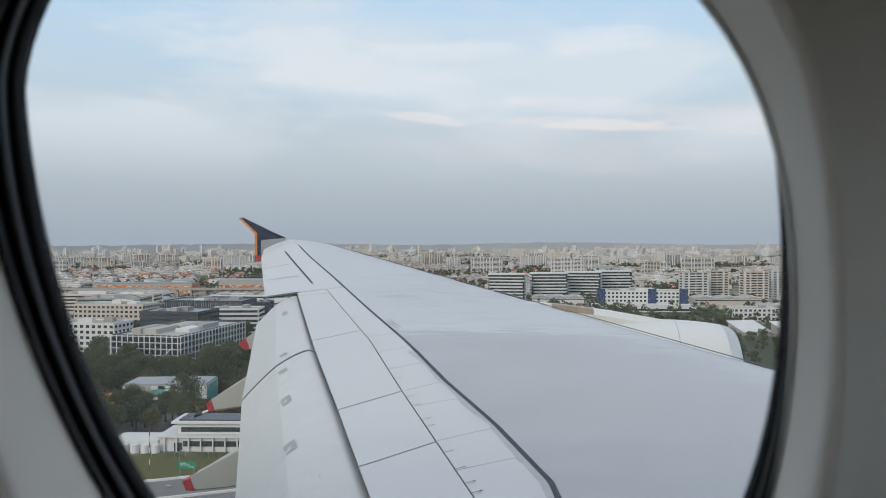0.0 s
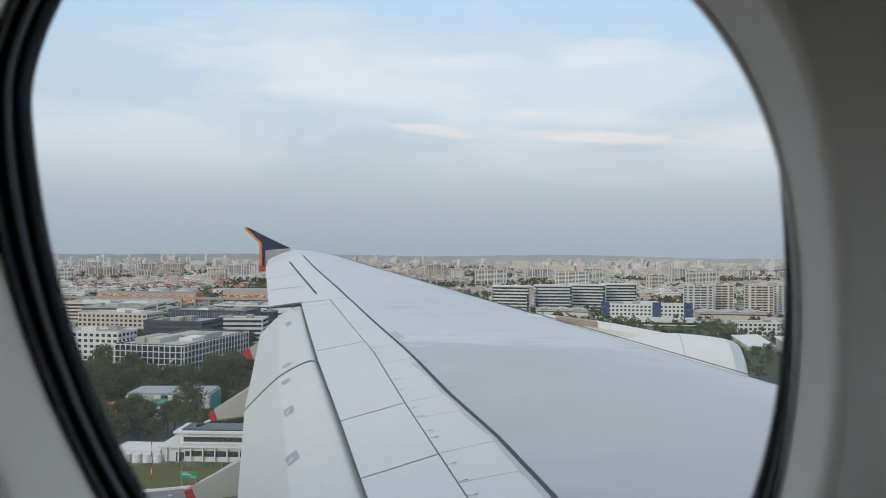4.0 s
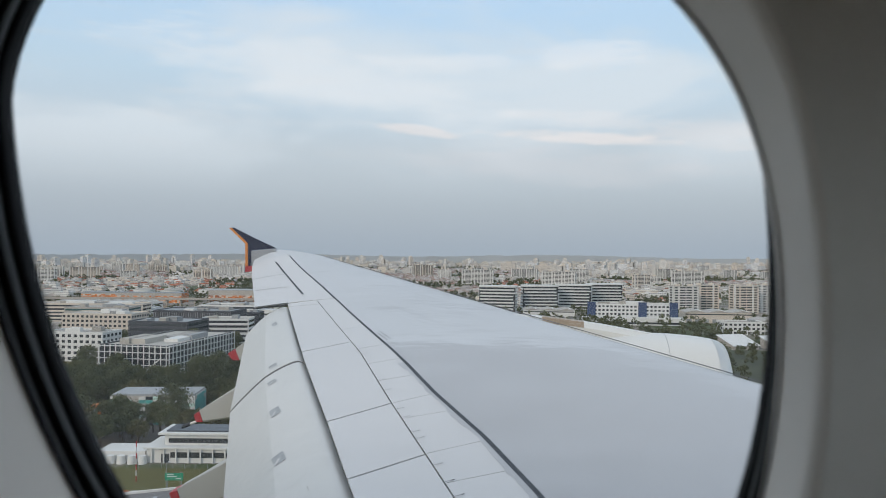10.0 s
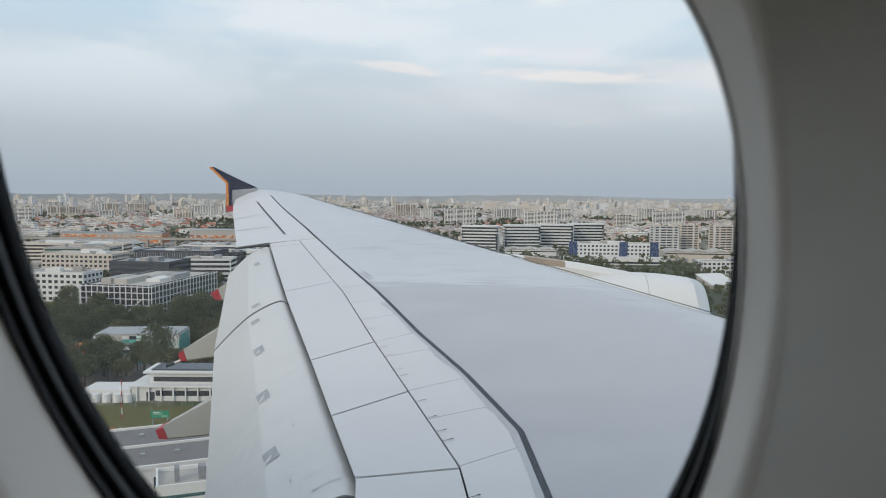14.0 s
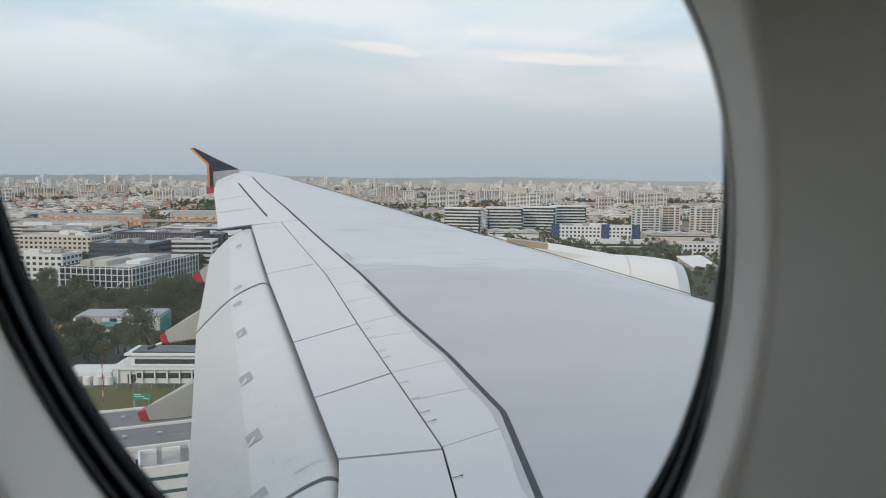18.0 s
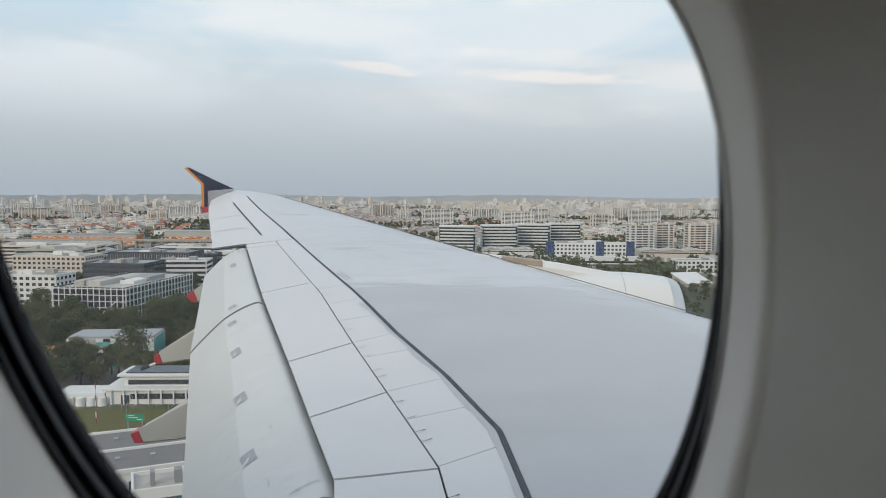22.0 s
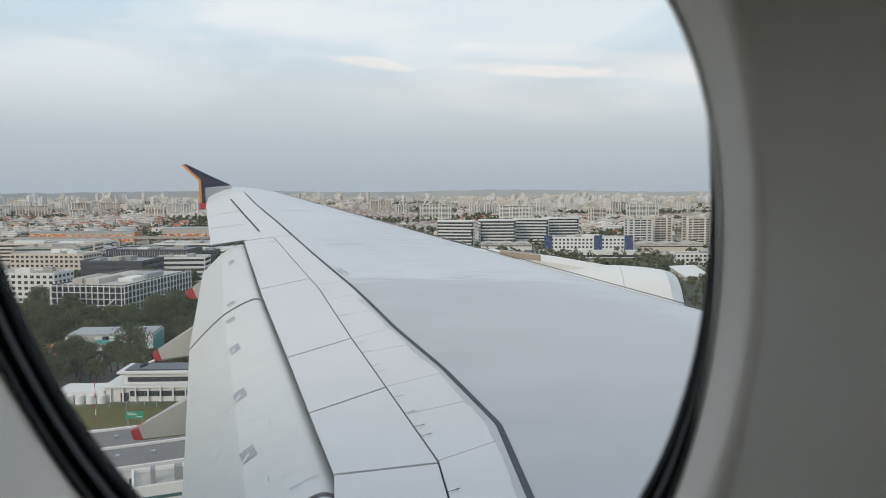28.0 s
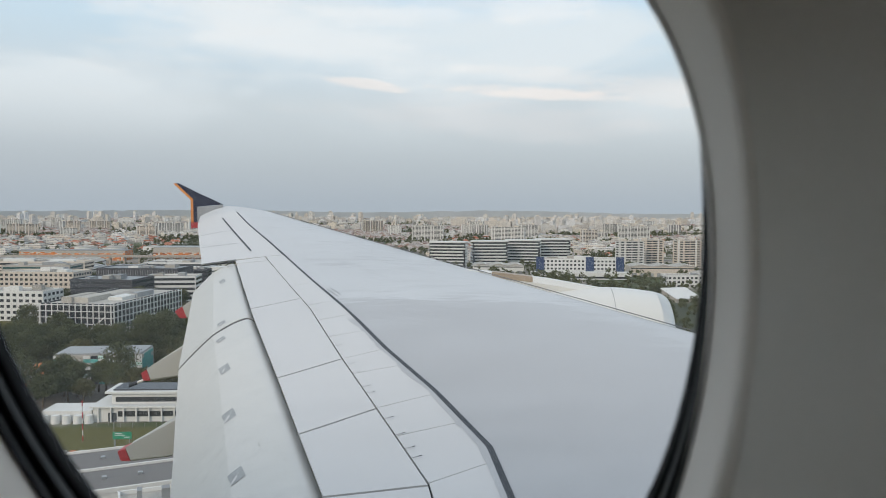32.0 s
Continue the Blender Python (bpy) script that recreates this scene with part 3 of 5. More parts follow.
# lining round the window and a plain shell that closes the cabin
X0, X1, Y0, Y1 = -0.31, 0.19, -0.235, 0.27
far_ring = []
for k in range(120):
    a = math.tau * k / 120
    c, q = math.cos(a), -math.sin(a)
    r = min(((X1 if c > 0 else X0) + 0.03) / c if abs(c) > 1e-6 else 9, ((Y1 if q > 0 else Y0) - 0.01) / q if abs(q) > 1e-6 else 9)
    far_ring.append((-0.03 + r * c, 0.01 + r * q, -0.255 + 0.19 * max(c, 0) * (1 - 1.6 * q) + 0.07 * max(-q, 0)))  # the lining curves inwards
lining = lathe([RIM_LIP, blend(RIM_LIP, far_ring, 0.15), blend(RIM_LIP, far_ring, 0.5), far_ring])
wall_window = part("wall_window", lining, LINER, None, smooth=True, weld=True)
wall_window.matrix_basis = CABIN
tagged(wall_window, "warm grey moulded cabin side lining round the window", "wall", kind="structure")
# unseen and kept far smaller than a cabin, to bounce window light back
shell = Shape()
x0, x1, y0, y1 = X0, X1, Y0, Y1
c8 = [(x, y, z) for z in (-0.25, 0.20) for x, y in ((x0, y0), (x1, y0), (x1, y1), (x0, y1))]
shell.add(c8, ((0, 1, 5, 4), (1, 2, 6, 5), (2, 3, 7, 6), (3, 0, 4, 7), (4, 5, 6, 7)))
bounce_shell = part("wall_cabin", shell, LINER)
bounce_shell.matrix_basis = CABIN
tagged(bounce_shell, "unseen tight walls that close the room and bounce window light", "wall", kind="structure")

# ---- the hull round the cabin ----
HULL_TURN = radians(-5)
hull = Shape()
rings = []
stations = [-24, -18, -12, -6, -2, -0.72, 0.04, 2, 6, 12, 18, 24]
angles = [k * 10 for k in range(1, 18)] + [k * 10 for k in range(18, 37)]
HC = Vector((0, -2.94, H - 1.2))


def hull_point(x, deg):
    """On the hull: along the body, and round it from the top."""
    a = radians(deg)
    r = 3.46 * math.sin(a)
    return Vector((x * math.cos(HULL_TURN) - r * math.sin(HULL_TURN), x * math.sin(HULL_TURN) + r * math.cos(HULL_TURN), 4.2 * math.cos(a))) + HC


angles = [0, 10, 20, 30, 40, 50, 60, 66, 69, 79.5, 84, 90, 100, 110, 120, 130, 140, 150, 160, 170] + [180 + 10 * k for k in range(18)]
for i, (xa, xb) in enumerate(zip(stations, stations[1:])):
    for k, a in enumerate(angles):
        b = angles[(k + 1) % len(angles)] or 360
        if (xa, a) == (-0.72, 69):
            continue  # the window's opening
        hull.add([hull_point(xa, a), hull_point(xb, a), hull_point(xb, b), hull_point(xa, b)], ((0, 1, 2, 3),))
for x in (-24, 24):
    cap = [hull_point(x, a) for a in angles]
    hull.add(cap, [tuple(range(len(cap)))])
hull_ob = part("wall_hull", hull, COWL, None, smooth=False, weld=False)
hull_ob.matrix_basis = TILT
tagged(hull_ob, "white painted aircraft hull round the cabin", "hull", kind="structure")

# ---- the wing ----
SLOPE = 3.6 / 34


def ease(a):
    a = min(max(a, 0), 1)
    return a * a * (3 - 2 * a)


def lead(y):
    """The leading edge: x at a distance out along the wing. Past the bend it rakes back to the tip."""
    x = 4.6 - (y - 13.4) * 0.6
    return x - 0.4 * max(y - 32.4, 0) ** 1.3


def trail(y):
    return -1.06 - (y - 7.49) * 0.321 - 1.05 * ease((y - 12) / 12)


def top(x, y):
    """Height of the wing's upper skin over the ground: dihedral, camber, and washout towards the tip."""
    a = 4.6 - (y - 13.4) * 0.6
    f = min(max((a - x) / max(a - trail(y), 0.5), 0), 1.2)
    return H - 3.6 + SLOPE * y + 0.14 * math.sin(math.pi * min(f, 1)) - 0.036 * max(y - 15, 0) * f * f


def along(points):
    """x as a function of y through a few corners."""
    points = sorted(points)

    def at(y):
        for (a, p), (b, q) in zip(points, points[1:]):
            if y <= b or (b, q) == points[-1]:
                return p + (q - p) * (y - a) / (b - a)
    return at


seal_x = along(((5.0, 0.96), (6.57, 0.79), (8.27, 0.61), (10.09, 0.01), (12.03, -0.75), (14.28, -1.53), (18.34, -3.04), (23.43, -4.90), (28.32, -6.75), (32.64, -8.32)))
hinge_x = along(((5.0, 0.31), (6.61, 0.09), (7.49, -0.03), (9.54, -0.69), (11.61, -1.36), (14.77, -2.34), (20.4, -4.31)))
back_x = along(((5.0, -0.95), (6.67, -0.98), (7.34, -1.07), (8.88, -1.57), (10.91, -2.22), (14.64, -3.44), (21.23, -5.44)))
tail_x = along(((21.2, -6.36), (22.22, -6.66), (25.0, -7.54), (31.95, -9.70), (34.9, -10.45)))

wing = thing("aircraft_wing", (0, 0, 0), 0, "pale grey airliner wing with flaps lowered for landing", "wing")
wing.matrix_basis = TILT


def sheet(front, rear, y0, y1, rows, cols, lift=0.0):
    """A piece of the upper skin between two spanwise lines."""
    s = Shape()
    grid = []
    for i in range(rows + 1):
        y = y0 + (y1 - y0) * i / rows
        a, b = front(y), rear(y)
        grid.append([(a + (b - a) * j / cols, y, top(a + (b - a) * j / cols, y) + lift) for j in range(cols + 1)])
    for r0, r1 in zip(grid, grid[1:]):
        s.strip(r0, r1)
    return s.mesh("skin", True, True)


def skin(name, front, rear, y0, y1, rows, cols, mat, lift=0.0, depth=0.03, label="", parent=wing):
    me = sheet(front, rear, y0, y1, rows, cols, lift)
    me.materials.append(mat)
    return thick(part(name, me, mat, parent, label), depth)


# main box ahead of the seal, with a rounded nose
nose = Shape()
rows = []
for i in range(61):
    y = 0.1 + (34.5 - 0.1) * i / 60
    a, b = lead(y), (seal_x(y) if y < 32.5 else tail_x(y))
    drop = (0.42 - 0.009 * y) * (1 if y < 31 else 0.5)
    row = [(a - 0.5, y, top(a, y) - drop), (a - 0.10, y, top(a, y) - drop * 0.8), (a - 0.0, y, top(a, y) - drop * 0.45), (a - 0.03, y, top(a, y) - drop * 0.18), (a - 0.12, y, top(a, y) - 0.02)]
    for j in range(1, 15):
        x = a - 0.12 + (b - a + 0.12) * j / 14
        row.append((x, y, top(x, y)))
    rows.append(row)
for r0, r1 in zip(rows, rows[1:]):
    nose.strip(r0, r1)
part("wing_box_skin", nose, SKIN, wing, "smooth grey painted main wing skin", smooth=True, weld=True)

# dark base under the moving panels, and the outer fixed part
skin("panel_bed", lambda y: seal_x(y) + 0.02, lambda y: back_x(y) + 0.05, 4.4, 21.2, 40, 8, GAP, -0.07, 0.01)
skin("root_panel", lambda y: seal_x(y) + 0.02, lambda y: back_x(y) - 1.2, 0.1, 4.42, 8, 8, PANEL, 0.0, 0.12, "plain pale wing root panel")
skin("seal_strip", lambda y: seal_x(y) + (0.055 if y < 14 else 0.045 - 0.0012 * (y - 14)), lambda y: seal_x(y) - (0.02 if y < 14 else 0.02 - 0.0002 * y), 4.5, 32.0, 80, 1, SEAL, 0.008, 0.02, "dark rubber seal between skin and spoilers")
skin("outer_skin", lambda y: seal_x(y) - 0.02, lambda y: tail_x(y), 21.27, 32.64, 36, 10, PANEL, 0.0, 0.04, "pale outer wing with aileron")

# spoilers and shroud panels, each a plate of its own with dark joints


def plate(front, rear, out_f, out_r, in_f, in_r, joint, name, label, mat=PANEL, lift=0.006):
    """A plate with its joints left open: out and in are the distances out of its two ends, at front and rear."""
    s = Shape()
    grid = []
    for i in range(9):
        f = i / 8
        yf, yr = in_f + (out_f - in_f) * f, in_r + (out_r - in_r) * f
        sgn = joint if i == 0 else (-joint if i == 8 else 0)
        yf, yr = yf + sgn, yr + sgn
        a, b = (front(yf) - joint, yf), (rear(yr) + joint * 0.4, yr)
        grid.append([(a[0] + (b[0] - a[0]) * j / 4, a[1] + (b[1] - a[1]) * j / 4, 0) for j in range(5)])
    grid = [[(x, y, top(x, y) + lift) for x, y, z in row] for row in grid]
    for r0, r1 in zip(grid, grid[1:]):
        s.strip(r1, r0)
    me = s.mesh(name, True, True)
    me.materials.append(mat)
    return thick(part(name, me, mat, wing, label), 0.03, -1.0)


ends = ((21.2, 21.1), (20.52, 20.62), (15.75, 15.09), (11.61, 10.91), (9.54, 8.88), (7.46, 7.34), (4.6, 4.5))
for (of, orr), (nf, nr) in zip(ends, ends[1:]):
    plate(hinge_x if of < 20.6 else (lambda y: hinge_x(min(y, 20.4)) - (y - 20.4) * 0.35), back_x, of, orr, nf, nr, 0.020, "spoiler", "pale grey spoiler panel")
ends = ((21.2, 21.2), (17.35, 17.03), (15.39, 15.08), (14.22, 13.94), (13.12, 12.83), (12.01, 11.62), (11.19, 10.91), (9.96, 9.57), (9.0, 8.68), (7.92, 7.51), (4.6, 4.5))
for (of, orr), (nf, nr) in zip(ends, ends[1:]):
    plate(seal_x, lambda y: hinge_x(y) if y < 20.4 else hinge_x(20.4) - (y - 20.4) * 0.35, of, orr, nf, nr, 0.006, "shroud_panel", "narrow pale panel ahead of the spoilers")


def line(name, points, width, mat, lift=0.012):
    """A thin proud strip along the skin."""
    s = Shape()
    left, right = [], []
    fine = []
    for (a, b), (c, d) in zip(points, points[1:]):
        fine += [(a + (c - a) * k / 8, b + (d - b) * k / 8) for k in range(9)]
    for k, (x, y) in enumerate(fine):
        u, v = fine[min(k + 1, len(fine) - 1)], fine[max(k - 1, 0)]
        dx, dy = u[0] - v[0], u[1] - v[1]
        r = math.hypot(dx, dy) or 1
        ox, oy = -dy / r * width / 2, dx / r * width / 2
        left.append((x + ox, y + oy, top(x + ox, y + oy) + lift))
        right.append((x - ox, y - oy, top(x - ox, y - oy) + lift))
    s.strip(left, right)
    return part(name, s, mat, wing)


line("aileron_slit", ((-8.43, 31.07), (-5.28, 22.43)), 0.055, SEAL)
line("aileron_joint", ((-7.06, 27.27), (-8.55, 27.9)), 0.03, GAP)
line("aileron_joint", ((-6.13, 24.17), (-7.35, 24.6)), 0.03, GAP)
line("notch_edge", ((-5.42, 21.24), (-6.4, 21.24)), 0.05, SEAL)
for y in (29.3, 25.6, 19.7):
    line("skin_joint", ((lead(y) - 0.4, y), (seal_x(y + 0.6) + 0.3, y + 0.6)), 0.022, PATCH, 0.004)
# worn band beside the seal, ragged where the paint has gone
left, right = [], []
for k in range(90):
    y = 5.0 + k * 0.1
    step = 0.05 + 0.16 * max(0, noise.noise((y * 0.9, 3.1, 0))) + 0.06 * abs(noise.noise((y * 5.0, 0.7, 0)))
    x = seal_x(y) - 0.018
    left.append((x, y, top(x, y) + 0.010))
    right.append((x - step, y, top(x - step, y) + 0.010))
s = Shape()
s.strip(left, right)
part("worn_band", s, SKIN, wing, "worn grey band beside the seal")
line("nose_joint", [(lead(y) - 0.10, y) for y in (11, 14, 17, 20, 23, 26, 29, 32)], 0.07, SEAM, 0.004)
# little hinge arms along the spoiler line
for y in (17.06, 15.1, 14.59, 12.83, 12.24, 11.29, 10.91, 10.31, 10.06, 9.17, 8.68, 8.30, 8.06, 6.86):
    x = hinge_x(y)
    arm = line("hinge_arm", ((x - 0.01, y), (x + 0.085, y + 0.040)), 0.010, GAP, 0.022)
    line("hinge_knob", ((x + 0.072, y + 0.030), (x + 0.102, y + 0.044)), 0.022, GAP, 0.026)
# stencilled rows that are too small to read
for k in range(2):
    for j in range(9):
        x, y = -2.25 + 0.04 * k + j * 0.036, 16.49 + 0.14 * k - j * 0.084
        line("stencil_mark", ((x, y), (x + 0.020, y - 0.046)), 0.030, STENCIL, 0.006)


def sink(a, d):
    """How far a flap's skin lies below its leading edge: tucked in under the spoilers, with a slight crease past the middle."""
    q = max(a - 0.06, 0) / 0.94
    crease = 0.055 * (a - 0.06) / 0.505 if a < 0.565 else 0.055 * (1 - a) / 0.435
    return d * q ** 1.5 - crease + (0.13 * (1 - a / 0.17) ** 2 if a < 0.17 else 0)


# flaps: two lowered segments that curve down behind the spoilers
def flap(y_in, y_out, chord, fall, tag, marks):
    fl = None
    s = Shape()
    rows = []
    under = []
    for i in range(25):
        y = y_in + (y_out - y_in) * i / 24
        f = i / 24
        c, d = chord[0] + (chord[1] - chord[0]) * f, fall[0] + (fall[1] - fall[0]) * f
        x, z = back_x(y) + 0.10, top(back_x(y), y) - 0.06
        row = []
        for a in (0, 0.025, 0.05, 0.075, 0.10, 0.13, 0.17, 0.23, 0.30, 0.37, 0.44, 0.51, 0.555, 0.565, 0.575, 0.64, 0.71, 0.78, 0.85, 0.92, 1.0):
            row.append((x - 0.952 * (c + 0.1) * a, y - 0.306 * c * a, z - sink(a, d)))
        rows.append(row)
    tail = Shape()
    for r0, r1 in zip(rows, rows[1:]):
        s.strip(r0[:14], r1[:14])
        tail.strip(r0[13:], r1[13:])
    me = s.mesh("flap", True, True)
    me.materials.append(FLAP)
    fl = thick(part("flap", me, FLAP, wing, tag), 0.09)
    thick(part("flap_tail", tail, FLAPTAIL, fl, "thin trailing part of the flap behind a crease", smooth=True, weld=True), 0.07)

    def spot(y, a, lift=0.006):
        f = (y - y_in) / (y_out - y_in)
        c, d = chord[0] + (chord[1] - chord[0]) * f, fall[0] + (fall[1] - fall[0]) * f
        return (back_x(y) + 0.10 - 0.952 * (c + 0.1) * a, y - 0.306 * c * a, top(back_x(y), y) - 0.06 - sink(a, d) + lift)

    for y, a, size in marks:
        p = Shape()
        size *= 0.88
        r0 = [spot(y, a + 0.10 * k / 3) for k in range(4)]
        r1 = [spot(y + size, a + 0.10 * k / 3 + 0.02) for k in range(4)]
        p.strip(r0, r1)
        plate_ob = part("scuff_plate", p, PATCH, fl, "worn grey plate on the flap")
        # the paint is rubbed through in one ragged blotch
        r = random.Random(int(y * 31))
        p = Shape()
        p.add([spot(y + size * (0.30 + 0.24 * q * math.cos(g)), a + 0.078 + 0.020 * q * math.sin(g) - 0.022 * math.cos(g), 0.009) for g, q in ((math.tau * k / 9, r.uniform(0.45, 1.1)) for k in range(9))], (tuple(range(9)),))
        part("bare_blotch", p, PANEL, plate_ob, "rubbed pale blotch")
    # small chips and scrapes behind the gap
    r = random.Random(int(y_in * 10))
    for k in range(int((y_out - y_in) * 1.0)):
        y, a = r.uniform(y_in + 0.2, y_out - 0.4), r.choice((r.uniform(0.10, 0.20), r.uniform(0.12, 0.42)))
        g, e = r.uniform(0.03, 0.16), r.uniform(0.002, 0.007)
        p = Shape()
        p.add([spot(y, a), spot(y + g, a + r.uniform(-0.008, 0.008)), spot(y + g * 0.8, a + e), spot(y + g * 0.2, a + e * 0.7)], ((0, 1, 2, 3),))
        part("paint_chip", p, CHIP, fl)
    return spot


outer_spot = flap(14.75, 21.1, (1.36, 1.12), (0.92, 0.78), "lowered outboard flap, pale grey", ((19.0, 0.33, 0.5), (15.0, 0.395, 0.3)))
inner_spot = flap(7.22, 14.62, (1.52, 1.36), (1.12, 0.92), "lowered middle flap, pale grey with scuff plates", ((14.0, 0.425, 0.25), (12.3, 0.435, 0.42), (10.42, 0.455, 0.38), (8.66, 0.455, 0.34), (7.5, 0.475, 0.2)))
root_spot = flap(4.8, 7.13, (1.6, 1.53), (1.2, 1.12), "lowered inboard flap, pale grey", ())
# oil and soot by the outboard actuators
for y, a, g, e in ((20.70, 0.07, 0.10, 0.20), (20.40, 0.10, 0.05, 0.14), (20.85, 0.20, 0.06, 0.10)):
    s = Shape()
    s.add([outer_spot(y + g * 0.3, a), outer_spot(y + g, a + e * 0.25), outer_spot(y + g * 0.7, a + e * 0.8), outer_spot(y + g * 0.1, a + e), outer_spot(y - g * 0.2, a + e * 0.5)], ((0, 1, 2, 3, 4),))
    part("soot_mark", s, CHIP, wing, "brown-grey oil and soot mark")
for a_spot, b_spot, y0, y1 in ((inner_spot, outer_spot, 14.60, 14.77), (root_spot, inner_spot, 7.11, 7.24)):
    s = Shape()
    steps = [0.03 + 0.97 * k / 24 for k in range(25)]
    s.strip([a_spot(y0, a, -0.012) for a in steps], [b_spot(y1, a, -0.012) for a in steps])
    part("flap_seam", s, SEAM, wing, "dark gap between two flaps")
# a stencilled row at the inboard end of the middle flap, too small to read
for k in range(16):
    a = 0.13 + 0.011 * k + (0.012 if k > 8 else 0)
    s = Shape()
    s.add([inner_spot(7.52, a), inner_spot(7.56, a), inner_spot(7.56, a + 0.004), inner_spot(7.52, a + 0.004)], ((0, 1, 2, 3),))
    part("stencil_mark", s, PATCH, wing)
# dark cove at the outboard end of the flaps
cove = Shape()
cove.strip([(-5.45, 21.24, top(-5.45, 21.2) - 0.02), (-6.4, 21.24, top(-6.4, 21.24) - 0.02)], [(-5.45, 21.20, top(-5.45, 21.2) - 0.07), (-6.4, 21.20, top(-6.4, 21.24) - 0.05)])
part("cove_plate", cove, GAP, wing)


def fairing(y, top_line, foot_line, red_top, red_foot, rod=False, depth=0.34):
    """A flat-sided flap track fairing, its outline given as slopes from the eye at a distance out, with a red tip."""
    def cut(line, at, rear):
        """The part of an edge line before or behind the paint's border."""
        border = (at, along(line)(at))
        return [border] + [p for p in line if p[0] > at + 1e-4] if rear else [p for p in line if p[0] < at - 1e-4] + [border]

    def solid(name, lines, mat, parent, label):
        up, low = lines
        s = Shape()
        near = y - depth * 0.42
        ring = [(u * near, v * near) for u, v in up] + [(u * near, v * near) for u, v in reversed(low)]
        m = len(ring)
        mid = sum(z for x, z in ring) / m
        rows = [(-0.5, 0.90), (-0.40, 1.0), (0.40, 1.0), (0.5, 0.90)]
        for k, (f, q) in enumerate(rows):
            pts = [(x, y + f * depth, H + mid + (z - mid) * q) for x, z in ring]
            s.add(pts, [tuple(range(m))] if k == 0 else ([tuple(range(m - 1, -1, -1))] if k == 3 else []))
        for k in range(3):
            s.f += [(k * m + i, k * m + (i + 1) % m, (k + 1) * m + (i + 1) % m, (k + 1) * m + i) for i in range(m)]
        return part(name, s, mat, parent, label, weld=True)

    body = solid("track_fairing", (cut(top_line, red_top, True), cut(foot_line, red_foot, True)), FAIRING, wing, "grey flat-sided flap track fairing")
    solid("fairing_tip", (cut(top_line, red_top, False), cut(foot_line, red_foot, False)), RED, body, "red painted tip")
    if rod:
        u, v = foot_line[1][0], foot_line[1][1] + 0.0015
        for name, x0, x1, r, mat, label in (("drain_collar", 0.04, -0.10, 0.030, COWL, "pale collar"), ("drain_mast", -0.09, -0.27, 0.045, SEAL, "thick dark drain rod")):
            s = Shape()
            ring = [[(u * y + x, y - 0.1 + r * math.cos(a), H + v * y + x * 0.38 + r * math.sin(a)) for a in (math.tau * j / 8 for j in range(8))] for x in (x0, x1)]
            s.strip(ring[0], ring[1], True)
            s.add(ring[1], [tuple(range(8))])
            part(name, s, mat, body, label)


fairing(12.3, ((-0.4137, -0.3193), (-0.4039, -0.3155), (-0.3417, -0.278), (-0.31, -0.26)), ((-0.4137, -0.3208), (-0.4097, -0.333), (-0.3978, -0.3335), (-0.3499, -0.3282), (-0.31, -0.318)), -0.4036, -0.3975)
fairing(16.3, ((-0.3807, -0.2157), (-0.3739, -0.2112), (-0.3241, -0.1786), (-0.3, -0.172)), ((-0.3807, -0.2172), (-0.3781, -0.2263), (-0.3692, -0.2263), (-0.332, -0.2206), (-0.3, -0.202)), -0.3736, -0.3689, True)
fairing(20.3, ((-0.3347, -0.1344), (-0.3257, -0.1285), (-0.3107, -0.1182), (-0.29, -0.116)), ((-0.3347, -0.1359), (-0.3291, -0.1442), (-0.3203, -0.1442), (-0.3143, -0.1428), (-0.29, -0.138)), -0.3254, -0.3200)

# upright tip fence


def fence_plate(name, pts, mat, depth, parent, label=""):
    s = Shape()
    s.add(pts, [tuple(range(len(pts)))])
    return thick(part(name, s, mat, parent, label), depth, 0.0)


def tipspot(px, py, y):
    """A corner of the fence: sideways and upward slope seen from the eye, and its distance out."""
    return (px * y, y, H + py * y)


Y = 34.75
blade = fence_plate("wingtip_fence", [tipspot(-0.3302, 0.0316, Y), tipspot(-0.3270, 0.0316, Y), tipspot(-0.2980, 0.0170, Y), tipspot(-0.2700, 0.0040, Y), tipspot(-0.2950, 0.0020, Y), tipspot(-0.3040, 0.0010, Y), tipspot(-0.3035, -0.0190, Y), tipspot(-0.3087, -0.0190, Y), tipspot(-0.3087, 0.0108, Y)], NAVY, 0.07, wing, "navy blue wingtip fence")
fence_plate("orange_edge", [tipspot(-0.3336, 0.0312, Y), tipspot(-0.3298, 0.0314, Y), tipspot(-0.3085, 0.0110, Y), tipspot(-0.3085, -0.0190, Y), tipspot(-0.3118, -0.0190, Y), tipspot(-0.3118, 0.0102, Y)], GOLD, 0.09, blade, "bright orange trailing edge")
fence_plate("fence_foot", [tipspot(-0.3118, -0.0190, Y), tipspot(-0.3030, -0.0190, Y), tipspot(-0.3030, -0.0262, Y), tipspot(-0.3118, -0.0270, Y)], RED, 0.09, blade, "red foot")
TIPGREY = material("weathered_tip_metal", (0.27, 0.285, 0.31), 0.45, 0.3, 0.15, 2.0)
fence_plate("tip_cap", [tipspot(-0.3036, 0.0008, Y - 0.3), tipspot(-0.2700, 0.0036, Y - 0.3), tipspot(-0.2760, -0.0080, Y - 0.3), tipspot(-0.2900, -0.0150, Y - 0.3), tipspot(-0.3036, -0.0188, Y - 0.3)], TIPGREY, 0.06, blade, "grey cap between wing and fence")


# ---- the outer engine ----
AXIS = Matrix.Translation((-0.25, 19.2, H - 3.62)) @ Euler((0, 0, radians(-5))).to_matrix().to_4x4()


